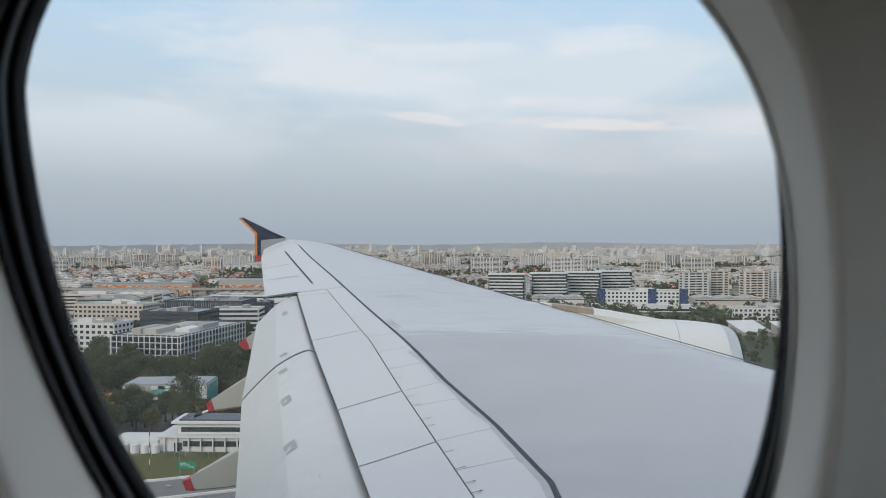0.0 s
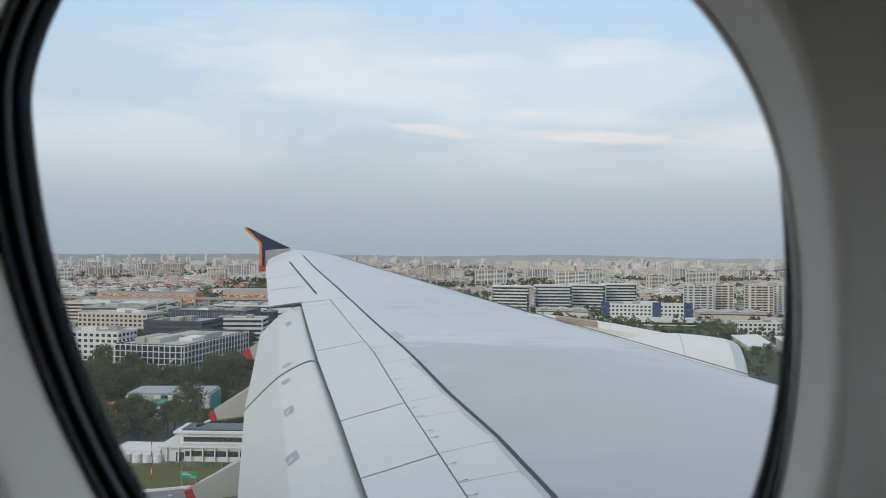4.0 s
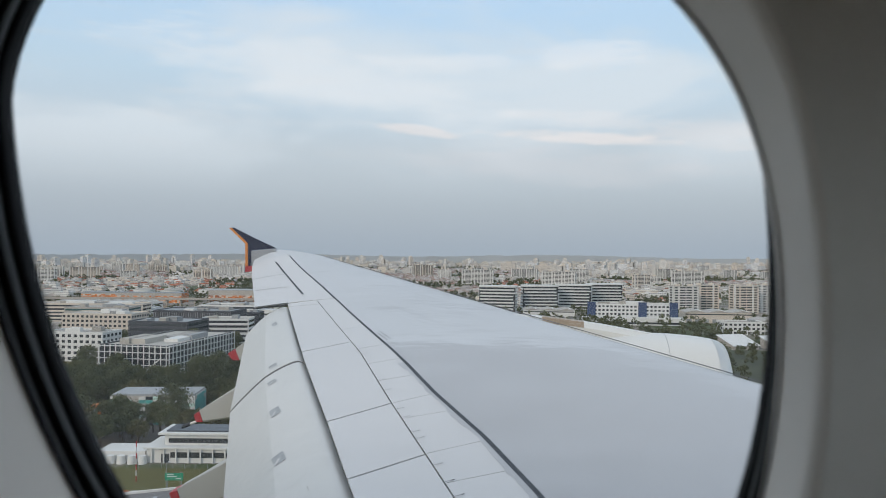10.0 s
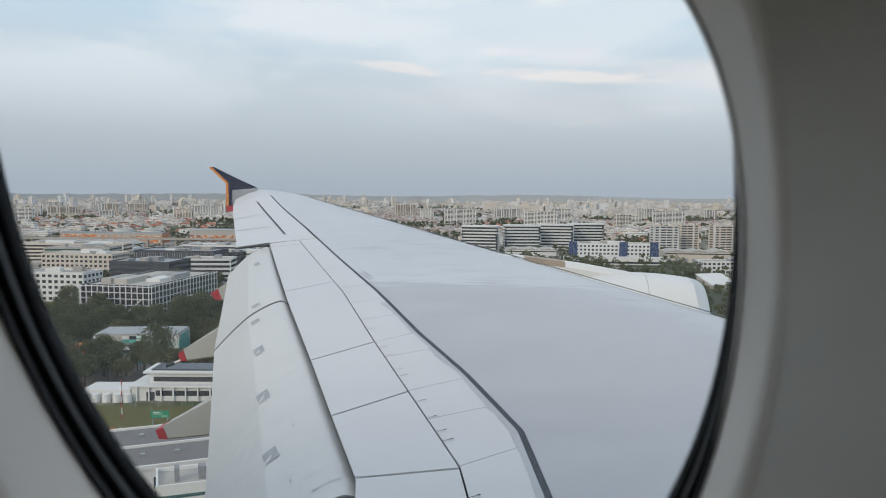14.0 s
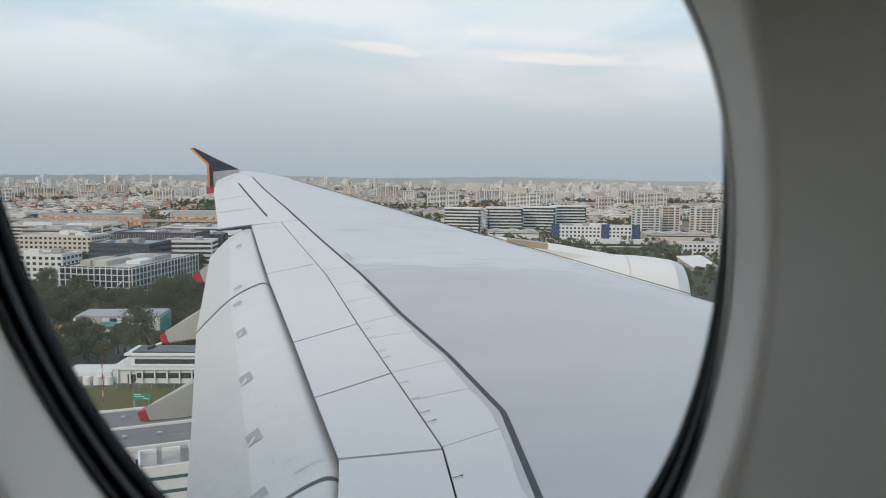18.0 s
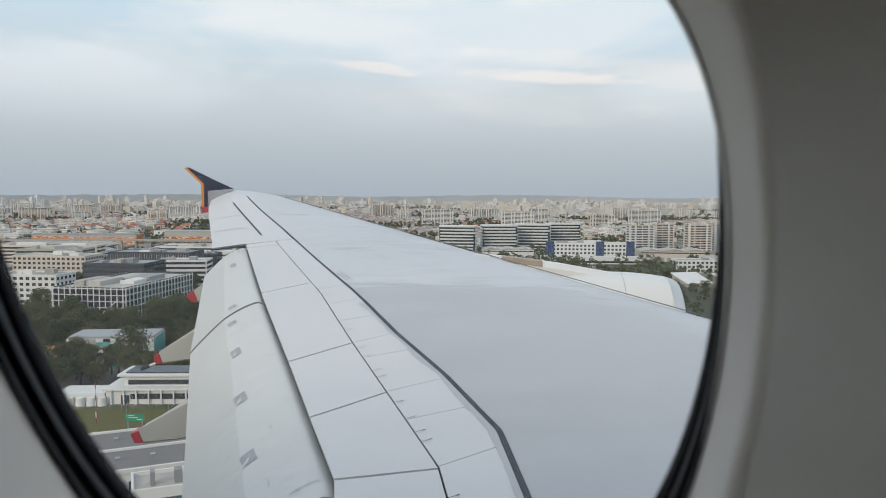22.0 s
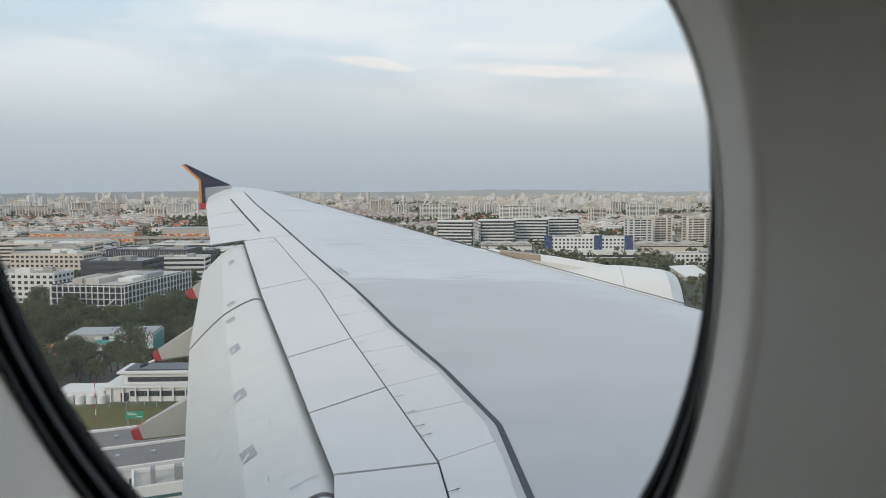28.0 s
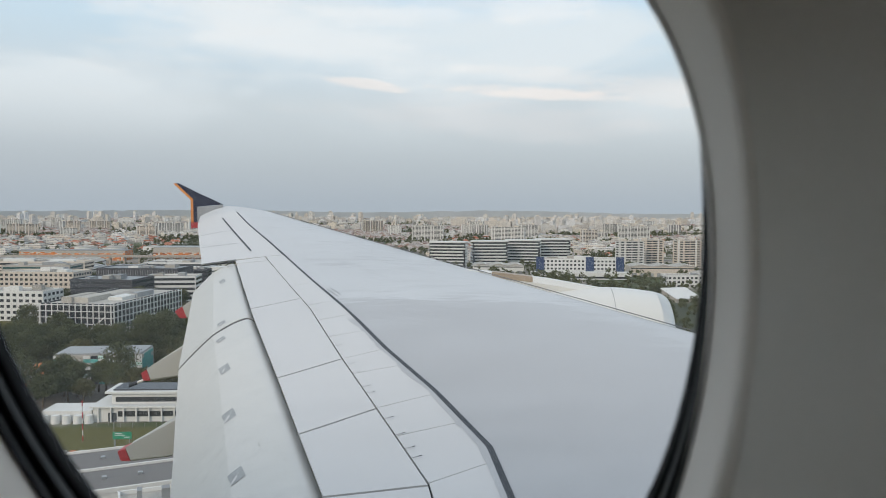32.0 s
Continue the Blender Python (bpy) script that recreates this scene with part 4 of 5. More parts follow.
def turned(profile, sides=48):
    s = Shape()
    rings = [[tuple(AXIS @ Vector((x, r * math.cos(a), r * math.sin(a)))) for a in (math.tau * k / sides for k in range(sides))] for x, r in profile]
    for a, b in zip(rings, rings[1:]):
        s.strip(a, b, True)
    return s


nacelle = part("engine_nacelle", turned(((4.646, 1.62), (4.0, 1.62), (3.0, 1.56), (2.0, 1.45), (1.0, 1.30), (0.2, 1.15))), COWL, wing, "white engine nacelle below the leading edge", smooth=True, weld=True)
part("inlet_lip", turned(((5.2, 1.22), (5.7, 1.18), (5.93, 1.22), (6.03, 1.31), (6.01, 1.39), (5.90, 1.46), (5.74, 1.51))), METAL, nacelle, "pale metal inlet lip", smooth=True, weld=True)
part("fan_cowl", turned(((5.738, 1.508), (5.4, 1.56), (5.0, 1.60), (4.66, 1.62))), COWL, nacelle, "white fan cowl", smooth=True, weld=True)
part("cowl_joint", turned(((4.664, 1.612), (4.640, 1.612))), PATCH, nacelle)
part("fan_disc", turned(((5.2, 1.24), (5.1, 0.3), (5.35, 0.02))), SEAL, nacelle, smooth=True, weld=True)


def pylon(name, stations, mat, label, grow=0.0):
    """A tapering beam between engine and wing: station, top height, half width, foot height."""
    s = Shape()
    rings = []
    for x, z, hw, foot in stations:
        hw += grow
        z += grow
        pts = [(x, -hw, foot), (x, -hw, z - 0.12), (x, -hw * 0.6, z), (x, hw * 0.6, z), (x, hw, z - 0.12), (x, hw, foot)]
        rings.append([tuple(AXIS @ Vector(p)) for p in pts])
    for a, b in zip(rings, rings[1:]):
        s.strip(a, b)
    return part(name, s, mat, nacelle, label, smooth=False)


pylon("pylon", ((1.0, 2.06, 0.30, 0.6), (1.6, 2.02, 0.32, 0.6), (2.3, 1.94, 0.34, 0.6), (3.1, 1.84, 0.34, 0.6), (3.9, 1.70, 0.28, 0.6), (4.5, 1.60, 0.16, 0.6)), COWL, "white pylon over the engine")
pylon("pylon_panel", ((1.75, 2.005, 0.33, 1.88), (2.3, 1.94, 0.34, 1.82), (2.75, 1.885, 0.34, 1.78)), BROWN, "heat-browned metal panel on the pylon", 0.006)


# ---- ground, roads, grass ----
s = Shape()
s.add([(-9000, -3000, 0), (9000, -3000, 0), (9000, 9000, 0), (-9000, 9000, 0)], [(0, 1, 2, 3)])
tagged(part("ground", s, GROUND), "built-up ground of grey lots and green patches", "ground", kind="structure")


def flat(name, corners, mat, label, category, z=0.06):
    s = Shape()
    low = [(x, y, -0.2) for x, y in corners]
    up = [(x, y, z) for x, y in corners]
    m = len(corners)
    s.add(low + up, [tuple(range(m, 2 * m))] + [(k, (k + 1) % m, m + (k + 1) % m, m + k) for k in range(m)])
    return tagged(part(name, s, mat), label, category, kind="structure")


flat("grass_field", ((-700, -300), (700, -300), (700, 250), (-700, 226)), GRASS, "mown airfield grass with dry patches", "grass")
flat("verge", ((-700, 238), (700, 262), (700, 284), (-700, 268)), GRASS, "rough grass verge beside the road", "grass", 0.05)
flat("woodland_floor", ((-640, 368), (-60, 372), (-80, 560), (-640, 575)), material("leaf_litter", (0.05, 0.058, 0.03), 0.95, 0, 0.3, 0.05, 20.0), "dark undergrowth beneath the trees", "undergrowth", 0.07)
flat("works_yard", ((-640, 269), (-30, 283), (-40, 371), (-640, 367)), material("grey_yard", (0.19, 0.175, 0.155), 0.9, 0, 0.22, 0.04, 18.0, dirt=(0.10, 0.10, 0.08)), "worn grey concrete and asphalt yard", "yard", 0.05)
flat("meadow", ((-420, 505), (-250, 505), (-230, 560), (-420, 555)), GRASS, "patch of light meadow between the trees", "grass", 0.09)
flat("scrub", ((60, 480), (620, 480), (660, 632), (80, 640)), material("dark_scrub", (0.055, 0.062, 0.034), 0.95, 0, 0.3, 0.05, 20.0), "dark green scrub before the sheds", "scrub", 0.05)
flat("yard", ((-700, 800), (-150, 790), (-150, 960), (-700, 980)), CONCRETE, "pale concrete yard between the sheds", "yard", 0.05)
flat("building_site", ((-800, 985), (-230, 975), (-230, 1060), (-800, 1080)), EARTH, "bare brown earth of a building site", "earth", 0.05)
flat("car_park", ((-640, 575), (-150, 565), (-150, 640), (-640, 650)), ASPHALT, "grey asphalt car park", "car park", 0.06)


def road(name, a, b, width, label, z=0.10, line_step=12.0):
    """A straight road with kerbs and dashed centre line."""
    a, b = Vector((*a, 0)), Vector((*b, 0))
    d = (b - a)
    n = int(d.length / line_step)
    turn = math.degrees(math.atan2(d.y, d.x))
    c = (a + b) / 2
    r = thing(name, (c.x, c.y, 0), turn, label, "road", kind="structure")
    s = Shape()
    s.box(0, 0, -0.1, d.length, width, z + 0.1)
    part("carriageway", s, ASPHALT, r)
    for sgn in (-1, 1):
        s = Shape()
        s.box(0, sgn * (width / 2 + 0.2), -0.1, d.length, 0.4, z + 0.22)
        part("kerb", s, CONCRETE, r)
    s = Shape()
    for k in range(n):
        s.box(-d.length / 2 + (k + 0.5) * line_step, 0, z, line_step * 0.45, 0.35, 0.02)
    part("lane_marks", s, WHITE, r)
    return r


road("perimeter_road", (-700, 232), (700, 256), 6.5, "narrow asphalt perimeter road across the grass")
road("side_road", (-150, 345), (-420, 800), 9, "asphalt side road between the trees")
road("estate_road", (-900, 690), (-100, 672), 11, "asphalt road past the offices")
road("service_road", (60, 655), (800, 640), 11, "asphalt road before the sheds")
road("main_road", (-1200, 1180), (1300, 1160), 20, "broad grey road through the estate")



class Plots:
    """Round plots that are already built on, kept in square cells."""

    def __init__(self):
        self.cells = {}

    def near(self, x, y, r):
        return [(i, j) for i in range(int((x - r) // 60), int((x + r) // 60) + 1) for j in range(int((y - r) // 60), int((y + r) // 60) + 1)]

    def append(self, plot):
        for key in self.near(*plot):
            self.cells.setdefault(key, []).append(plot)

    def clear(self, x, y, r):
        for key in self.near(x, y, r):
            for a, b, q in self.cells.get(key, ()):
                if (a - x) ** 2 + (b - y) ** 2 < (q + r) ** 2:
                    return False
        return True


TAKEN = Plots()


def free(x, y, r):
    if not TAKEN.clear(x, y, r):
        return False
    TAKEN.append((x, y, r))
    return True


# ---- buildings ----


def office(name, at, turn, size, floors, label, wall=PALE, glass=GLASS, style="band", roof=PALEROOF, category="office building", plant=3, ratio=0.5, wings=()):
    """A block with storeys of windows, a parapet and plant on its roof."""
    w, d, h = size
    TAKEN.append((at[0], at[1], max(w, d) * 0.55))
    o = thing(name, (at[0], at[1], 0), turn, label, category)
    s = Shape()
    s.box(0, 0, -0.3, w, d, h + 0.3)
    part("wall", s, wall, o)
    s = Shape()
    for x, y, a, b in ((0, -d / 2 + 0.25, w + 0.3, 0.5), (0, d / 2 - 0.25, w + 0.3, 0.5), (-w / 2 + 0.25, 0, 0.5, d - 0.7), (w / 2 - 0.25, 0, 0.5, d - 0.7)):
        s.box(x, y, h, a, b, 1.0)
    part("parapet", s, wall, o)
    s = Shape()
    s.box(0, 0, h, w - 1, d - 1, 0.15)
    part("roof", s, roof, o)
    rnd = random.Random(int(at[0] * 7 + at[1]))
    for k in range(plant):
        s = Shape()
        a, b, c = rnd.uniform(0.08, 0.22) * w, rnd.uniform(0.15, 0.35) * d, rnd.uniform(1.5, 3.5)
        s.box(rnd.uniform(-0.32, 0.32) * w, rnd.uniform(-0.25, 0.25) * d, h + 0.15, a, b, c)
        part("roof_plant", s, rnd.choice((PALEROOF, GREYROOF, WHITE)), o)
    step = h / floors
    if style == "band":
        s = Shape()
        hh = step * ratio
        s.box(0, -d / 2, 0, w * 0.96, 0.16, hh)
        s.box(0, d / 2, 0, w * 0.96, 0.16, hh)
        s.box(-w / 2, 0, 0, 0.16, d * 0.92, hh)
        s.box(w / 2, 0, 0, 0.16, d * 0.92, hh)
        me = s.mesh("window_band")
        me.materials.append(glass)
        for k in range(floors):
            part("window_band", me, glass, o, at=(0, 0, step * k + step * 0.32))
    elif style == "punched":
        bays = max(3, int(w / 4.2))
        side = max(2, int(d / 4.2))
        s = Shape()
        s.box(0, 0, 0, w / bays * 0.55, 0.2, step * 0.5)
        me = s.mesh("window")
        me.materials.append(glass)
        s = Shape()
        s.box(0, 0, 0, 0.2, d / side * 0.55, step * 0.5)
        me2 = s.mesh("window")
        me2.materials.append(glass)
        for k in range(floors):
            z = step * k + step * 0.3
            for j in range(bays):
                part("window", me, glass, o, at=(-w / 2 + (j + 0.5) * w / bays, -d / 2, z))
            for j in range(side):
                part("window", me2, glass, o, at=(w / 2, -d / 2 + (j + 0.5) * d / side, z))
                part("window", me2, glass, o, at=(-w / 2, -d / 2 + (j + 0.5) * d / side, z))
    elif style == "grid":
        # an open white frame stands before a glazed core
        bays, side = max(3, int(w / 3.6)), max(2, int(d / 4.2))
        for j in range(bays + 1):
            s = Shape()
            s.box(-w / 2 + j * w / bays, -d / 2 - 1.2, 0, 0.45, 0.5, h + 1)
            part("post", s, WHITE, o)
        for j in range(side + 1):
            for sg in (-1, 1):
                s = Shape()
                s.box(sg * (w / 2 + 1.2), -d / 2 + j * d / side, 0, 0.5, 0.5, h + 1)
                part("post", s, WHITE, o)
        for k in range(floors + 1):
            s = Shape()
            s.box(0, -d / 2 - 1.2, k * step, w + 3, 0.5, 0.5)
            s.box(-w / 2 - 1.2, 0, k * step, 0.5, d, 0.5)
            s.box(w / 2 + 1.2, 0, k * step, 0.5, d, 0.5)
            part("beam", s, WHITE, o)
    elif style == "fins":
        n = int(w / 2.2)
        s = Shape()
        s.box(0, 0, 0, 0.35, 0.5, h * 0.9)
        me = s.mesh("fin")
        me.materials.append(GALV)
        for j in range(n + 1):
            part("fin", me, GALV, o, at=(-w / 2 + j * w / n, -d / 2 - 0.2, h * 0.06))
    for (x, y, a, b, c) in wings:
        s = Shape()
        s.box(x, y, -0.3, a, b, c + 0.3)
        part("wing_block", s, wall, o)
        s = Shape()
        for k in range(max(1, int(c / step))):
            s.box(x, y - b / 2, step * k + step * 0.32, a * 0.95, 0.16, step * ratio)
        part("window_band", s, glass, o)
    return o


def panel_building(at, turn, size, floors, mats, label, name="office_building"):
    """A block clad in many small coloured panels."""
    w, d, h = size
    TAKEN.append((at[0], at[1], max(w, d) * 0.55))
    o = thing(name, (at[0], at[1], 0), turn, label, "building")
    s = Shape()
    s.box(0, 0, -0.3, w, d, h + 0.3)
    part("wall", s, CONCRETE, o)
    s = Shape()
    s.box(0, 0, h, w - 1, d - 1, 0.8)
    part("roof", s, GREYROOF, o)
    rnd = random.Random(5)
    bays, rows = int(w / 3.0), int(h / 1.6)
    cw, ch = w / bays, h / rows
    meshes = []
    for a in mats:
        s = Shape()
        s.box(0, 0, 0, cw * 0.94, 0.3, ch * 0.9)
        me = s.mesh("panel")
        me.materials.append(a)
        meshes.append((me, a))
    made = 0
    for r in range(rows):
        for j in range(bays):
            if made >= 290:
                break
            if rnd.random() < 0.9:
                me, a = rnd.choice(meshes)
                part("panel", me, a, o, at=(-w / 2 + (j + 0.5) * cw, -d / 2 - rnd.uniform(0.05, 0.3), r * ch))
                made += 1
    s = Shape()
    for r in range(rows):
        for j in range(int(d / 3)):
            if rnd.random() < 0.8:
                s.box(w / 2, -d / 2 + (j + 0.5) * 3, r * ch, 0.4, 2.8, ch * 0.88)
    part("side_cladding", s, mats[0], o)
    return o


def shed(at, turn, size, label, roof=GREYROOF, wall=PALE, bays=4, category="warehouse", name="warehouse", teeth=False):
    """A long low hall with a shallow ridged roof, roof lights and dock doors."""
    w, d, h = size
    TAKEN.append((at[0], at[1], max(w, d) * 0.5))
    o = thing(name, (at[0], at[1], 0), turn, label, category)
    s = Shape()
    s.box(0, 0, -0.3, w, d, h + 0.3)
    part("wall", s, wall, o)
    n = bays
    for k in range(n):
        x0, x1 = -w / 2 + k * w / n, -w / 2 + (k + 1) * w / n
        xm = (x0 + x1) / 2 if not teeth else x0 + (x1 - x0) * 0.15
        rise = (x1 - x0) * (0.10 if not teeth else 0.22)
        s = Shape()
        p = [(x0, -d / 2 - 0.6, h), (xm, -d / 2 - 0.6, h + rise), (x1, -d / 2 - 0.6, h), (x0, d / 2 + 0.6, h), (xm, d / 2 + 0.6, h + rise), (x1, d / 2 + 0.6, h)]
        s.add(p, ((0, 2, 1), (3, 4, 5), (0, 1, 4, 3), (1, 2, 5, 4)))
        rf = part("roof", s, roof, o)
        s = Shape()
        s.box(0, 0, 0, (x1 - x0) * 0.10, d / 9, 0.5)
        me = s.mesh("roof_light")
        me.materials.append(WHITE)
        for j in range(4):
            part("roof_light", me, WHITE, rf, at=((xm + x1) / 2, -d / 2 + (j + 0.5) * d / 4, h + rise * 0.48))
    m = max(3, int(w / 9))
    s = Shape()
    s.box(0, 0, 0, w / m * 0.6, 0.2, min(4.5, h * 0.6))
    me = s.mesh("dock_door")
    me.materials.append(GREYROOF)
    for j in range(m):
        part("dock_door", me, GREYROOF, o, at=(-w / 2 + (j + 0.5) * w / m, -d / 2, 0))
    s = Shape()
    s.box(0, -d / 2 - 0.05, h * 0.78, w * 0.98, 0.2, h * 0.1)
    s.box(w / 2 + 0.05, 0, h * 0.78, 0.2, d * 0.98, h * 0.1)
    part("window_band", s, GLASS, o)
    return o


def slab_block(at, turn, size, floors, label, wall=BLOCKS, group="apartment blocks of the estate"):
    """An apartment slab with recessed balconies on every storey, stair towers and a roof tank."""
    w, d, h = size
    o = thing("apartment_block", (at[0], at[1], 0), turn, label, "apartment block", group)
    TAKEN.append((at[0], at[1], max(w, d) * 0.5))
    step = h / floors
    s = Shape()
    s.box(0, 0, -0.3, w, d, h + 0.3)
    part("wall", s, CREAM if (int(at[0]) % 3 == 0) else PALE, o)
    bays = max(3, int(w / 7))
    s = Shape()
    for j in range(bays):
        x = -w / 2 + (j + 0.5) * w / bays
        s.box(x, -d / 2, 0, w / bays * (0.86 if j % 3 else 0.5), 0.3, step * 0.5)
    s.box(w / 2, 0, 0, 0.3, d * 0.5, step * 0.5)
    s.box(-w / 2, 0, 0, 0.3, d * 0.5, step * 0.5)
    me = s.mesh("window_row")
    me.materials.append(GLASS)
    for k in range(floors):
        part("window_row", me, GLASS, o, at=(0, 0, step * k + step * 0.3))
    s = Shape()
    for j in range(0, bays + 1, 3):
        s.box(-w / 2 + j * w / bays, -d / 2 - 0.5, 0, 1.6, 1.4, h + 1.6)
    part("stair_tower", s, PALE, o)
    for j in range(2):
        s = Shape()
        s.box((-0.25 + 0.5 * j) * w, 0, h, w * 0.12, d * 0.6, 3.2)
        part("roof_tank", s, CREAM, o)
    s = Shape()
    s.box(0, 0, h, w + 0.6, d + 0.6, 0.5)
    part("roof", s, PALEROOF, o)
    return o


def terraced_condo(at, turn, size, floors, label):
    """White wavy balcony bands wrapped round a dark glazed block."""
    w, d, h = size
    TAKEN.append((at[0], at[1], max(w, d) * 0.5))
    o = thing("balcony_block", (at[0], at[1], 0), turn, label, "apartment block", "blocks with white balcony bands")
    s = Shape()
    s.box(0, 0, -0.3, w - 3, d - 3, h)
    part("wall", s, GLASS, o)
    step = h / floors
    rnd = random.Random(int(at[0]))
    for k in range(floors + 1):
        ring = []
        a0 = rnd.uniform(0, 6)
        for j in range(40):
            a = math.tau * j / 40
            c, q = math.cos(a), math.sin(a)
            r = (abs(c) ** 6 + abs(q) ** 6) ** (-1 / 6)
            wob = 1 + 0.025 * math.sin(3 * a + a0)
            ring.append((c * r * w / 2 * wob, q * r * d / 2 * wob))
        s = Shape()
        s.strip([(x, y, 0) for x, y in ring], [(x, y, step * 0.45) for x, y in ring], True)
        s.add([(x, y, 0) for x, y in ring], [tuple(range(39, -1, -1))])
        s.add([(x, y, step * 0.45) for x, y in ring], [tuple(range(40))])
        part("balcony_band", s, WHITE, o, at=(0, 0, k * step))
    return o


# near the airfield: a low white station with terraces, a small white block, an orange-striped building
st = thing("white_station", (-108, 290, 0), 2, "low white two-storey station with flat overhanging roof", "building")
TAKEN.append((-108, 290, 24))
TAKEN.append((-137, 288, 14))
for name, box, mat in (("wall", (0, 0, -0.3, 34, 16, 5.6), WHITE), ("wall", (2, 1.5, 5.3, 27, 12, 4.6), WHITE), ("roof", (2, 1.5, 9.9, 31, 15, 0.8), WHITE), ("roof", (2, 1.5, 10.7, 26, 11, 0.5), DARKWALL),
                       ("terrace", (0, 0, 5.3, 36, 18, 0.6), WHITE), ("annex", (-27, -1, -0.3, 18, 12, 4.2), WHITE), ("annex", (24, 1, -0.3, 14, 11, 3.8), WHITE),
                       ("window_band", (2, -4.6, 6.6, 24, 0.2, 1.8), GLASS), ("window_band", (4, -8.1, 2.0, 24, 0.3, 2.0), GLASS), ("doorway", (-10, -8.1, 0, 3.0, 0.3, 3.4), GLASS)):
    s = Shape()
    s.box(*box)
    part(name, s, mat, st)
for k in range(5):
    s = Shape()
    s.tube(-34 + k * 4.0, -9.5, -0.2, 1.7, 3.2, 14, 1.4)
    part("tank", s, WHITE, st, "small white tank before the annex")
for k in range(8):
    s = Shape()
    s.box(-15 + k * 4.6, -8.6, 0, 0.5, 0.5, 5.4)
    part("column", s, WHITE, st)
for k in range(22):
    s = Shape()
    s.box(-42 + k * 4.2, -16, 0, 0.12, 0.12, 2.2)
    part("fence_post", s, GALV, st)

office("white_hut", (-212, 350), 3, (20, 13, 5.5), 2, "small plain white flat-roofed block on the verge", WHITE, GLASS, "punched", WHITE, "hut", 1)
orange = thing("orange_building", (-181, 316, 0), 14, "low building with bright orange fascia bands", "building")
TAKEN.append((-181, 316, 18))
for k in range(3):
    s = Shape()
    s.box(0, 0, k * 4.0 - 0.2, 34 - 2 * k, 20, 3.0)
    part("wall", s, DARKWALL if k % 2 else PALE, orange)
    s = Shape()
    s.box(0, 0, k * 4.0 + 2.8, 36 - 2 * k, 22, 1.2)
    part("fascia", s, ORANGE, orange, "bright orange fascia")
s = Shape()
s.box(0, 0, 12, 28, 18, 0.4)
part("roof", s, GREYROOF, orange)

office("grid_office", (-200, 487), -8, (44, 84, 22), 6, "dark glazed office behind an open white grid frame", GLASS, GLASS, "grid", PALEROOF, plant=6)
office("dark_office", (-244, 590), -6, (48, 36, 24), 6, "charcoal office with dark ribbon glass", DARKWALL, GLASS, "band", GREYROOF, plant=6)
office("white_office", (-287, 540), -6, (46, 24, 20), 5, "white office with rows of small square windows", WHITE, GLASS, "punched", PALEROOF)
office("beige_office", (-330, 660), -4, (64, 30, 23), 6, "grey-beige office with small dark windows", CREAM, GLASS, "punched", PALEROOF, plant=5)
office("dark_office", (-262, 706), -4, (74, 38, 23), 6, "large charcoal-clad office box with vertical fins", DARKWALL, GLASS, "fins", GREYROOF, plant=6)
office("striped_office", (-220, 655), 5, (42, 24, 20), 5, "white office with dark ribbon windows beside the trees", WHITE, GLASS, "band", PALEROOF, wings=((-26, 4, 16, 18, 12),))
office("green_office", (-375, 745), 4, (62, 34, 22), 6, "office with green-tinted glass bands", CONCRETE, TEALGLASS, "band", PALEROOF, plant=5)
office("green_office", (-300, 775), 4, (52, 30, 18), 5, "office with pale roof and green glass bands", PALE, TEALGLASS, "band", PALEROOF, plant=5)
office("long_office", (-430, 830), 3, (120, 26, 19), 5, "long beige office with brown window bands", CREAM, GLASS, "band", PALEROOF, plant=6)
office("red_office", (-236, 770), 0, (26, 18, 16), 4, "dark office with a red entrance block", DARKWALL, GLASS, "band", GREYROOF)
office("white_office", (-275, 840), -3, (66, 30, 18), 5, "white flat-roofed office with deep window bands", WHITE, GLASS, "band", PALEROOF, wings=((40, 0, 18, 20, 14),))
panel_building((-150, 352), 6, (38, 20, 13), 4, (TEAL, MINT, WHITE, GLASS), "office clad in teal and white chequered panels")
panel_building((-330, 1085), 4, (110, 40, 22), 7, (ORANGE, ORANGE, TERRACOTTA, CREAM), "tall hall clad in orange and brown panels", "orange_hall")
panel_building((-520, 1130), 2, (150, 30, 14), 4, (ORANGE, ORANGE, ORANGE, CREAM), "long building with orange slatted front", "orange_hall")
shed((-420, 860), 5, (96, 46, 11), "long grey-roofed industrial shed with roof lights", GREYROOF, PALE, 5)
shed((-300, 905), 5, (84, 44, 12), "pale industrial shed with grey ridged roof", PALEROOF, CONCRETE, 4)
shed((-540, 900), 5, (90, 50, 12), "grey industrial shed with dark roof", GREYROOF, CONCRETE, 4)
shed((-470, 950), 4, (120, 40, 12), "pale ridged factory roof in many bays", PALEROOF, PALE, 8, teeth=True)
shed((-300, 965), 4, (90, 36, 10), "pale ridged factory roof in many bays", PALEROOF, PALE, 7, teeth=True)
shed((-255, 1040), 0, (34, 30, 10), "small hall with golden hipped roof", material("golden_roof", (0.52, 0.30, 0.06), 0.6, 0, 0.12, 0.2, 8.0), CREAM, 2)
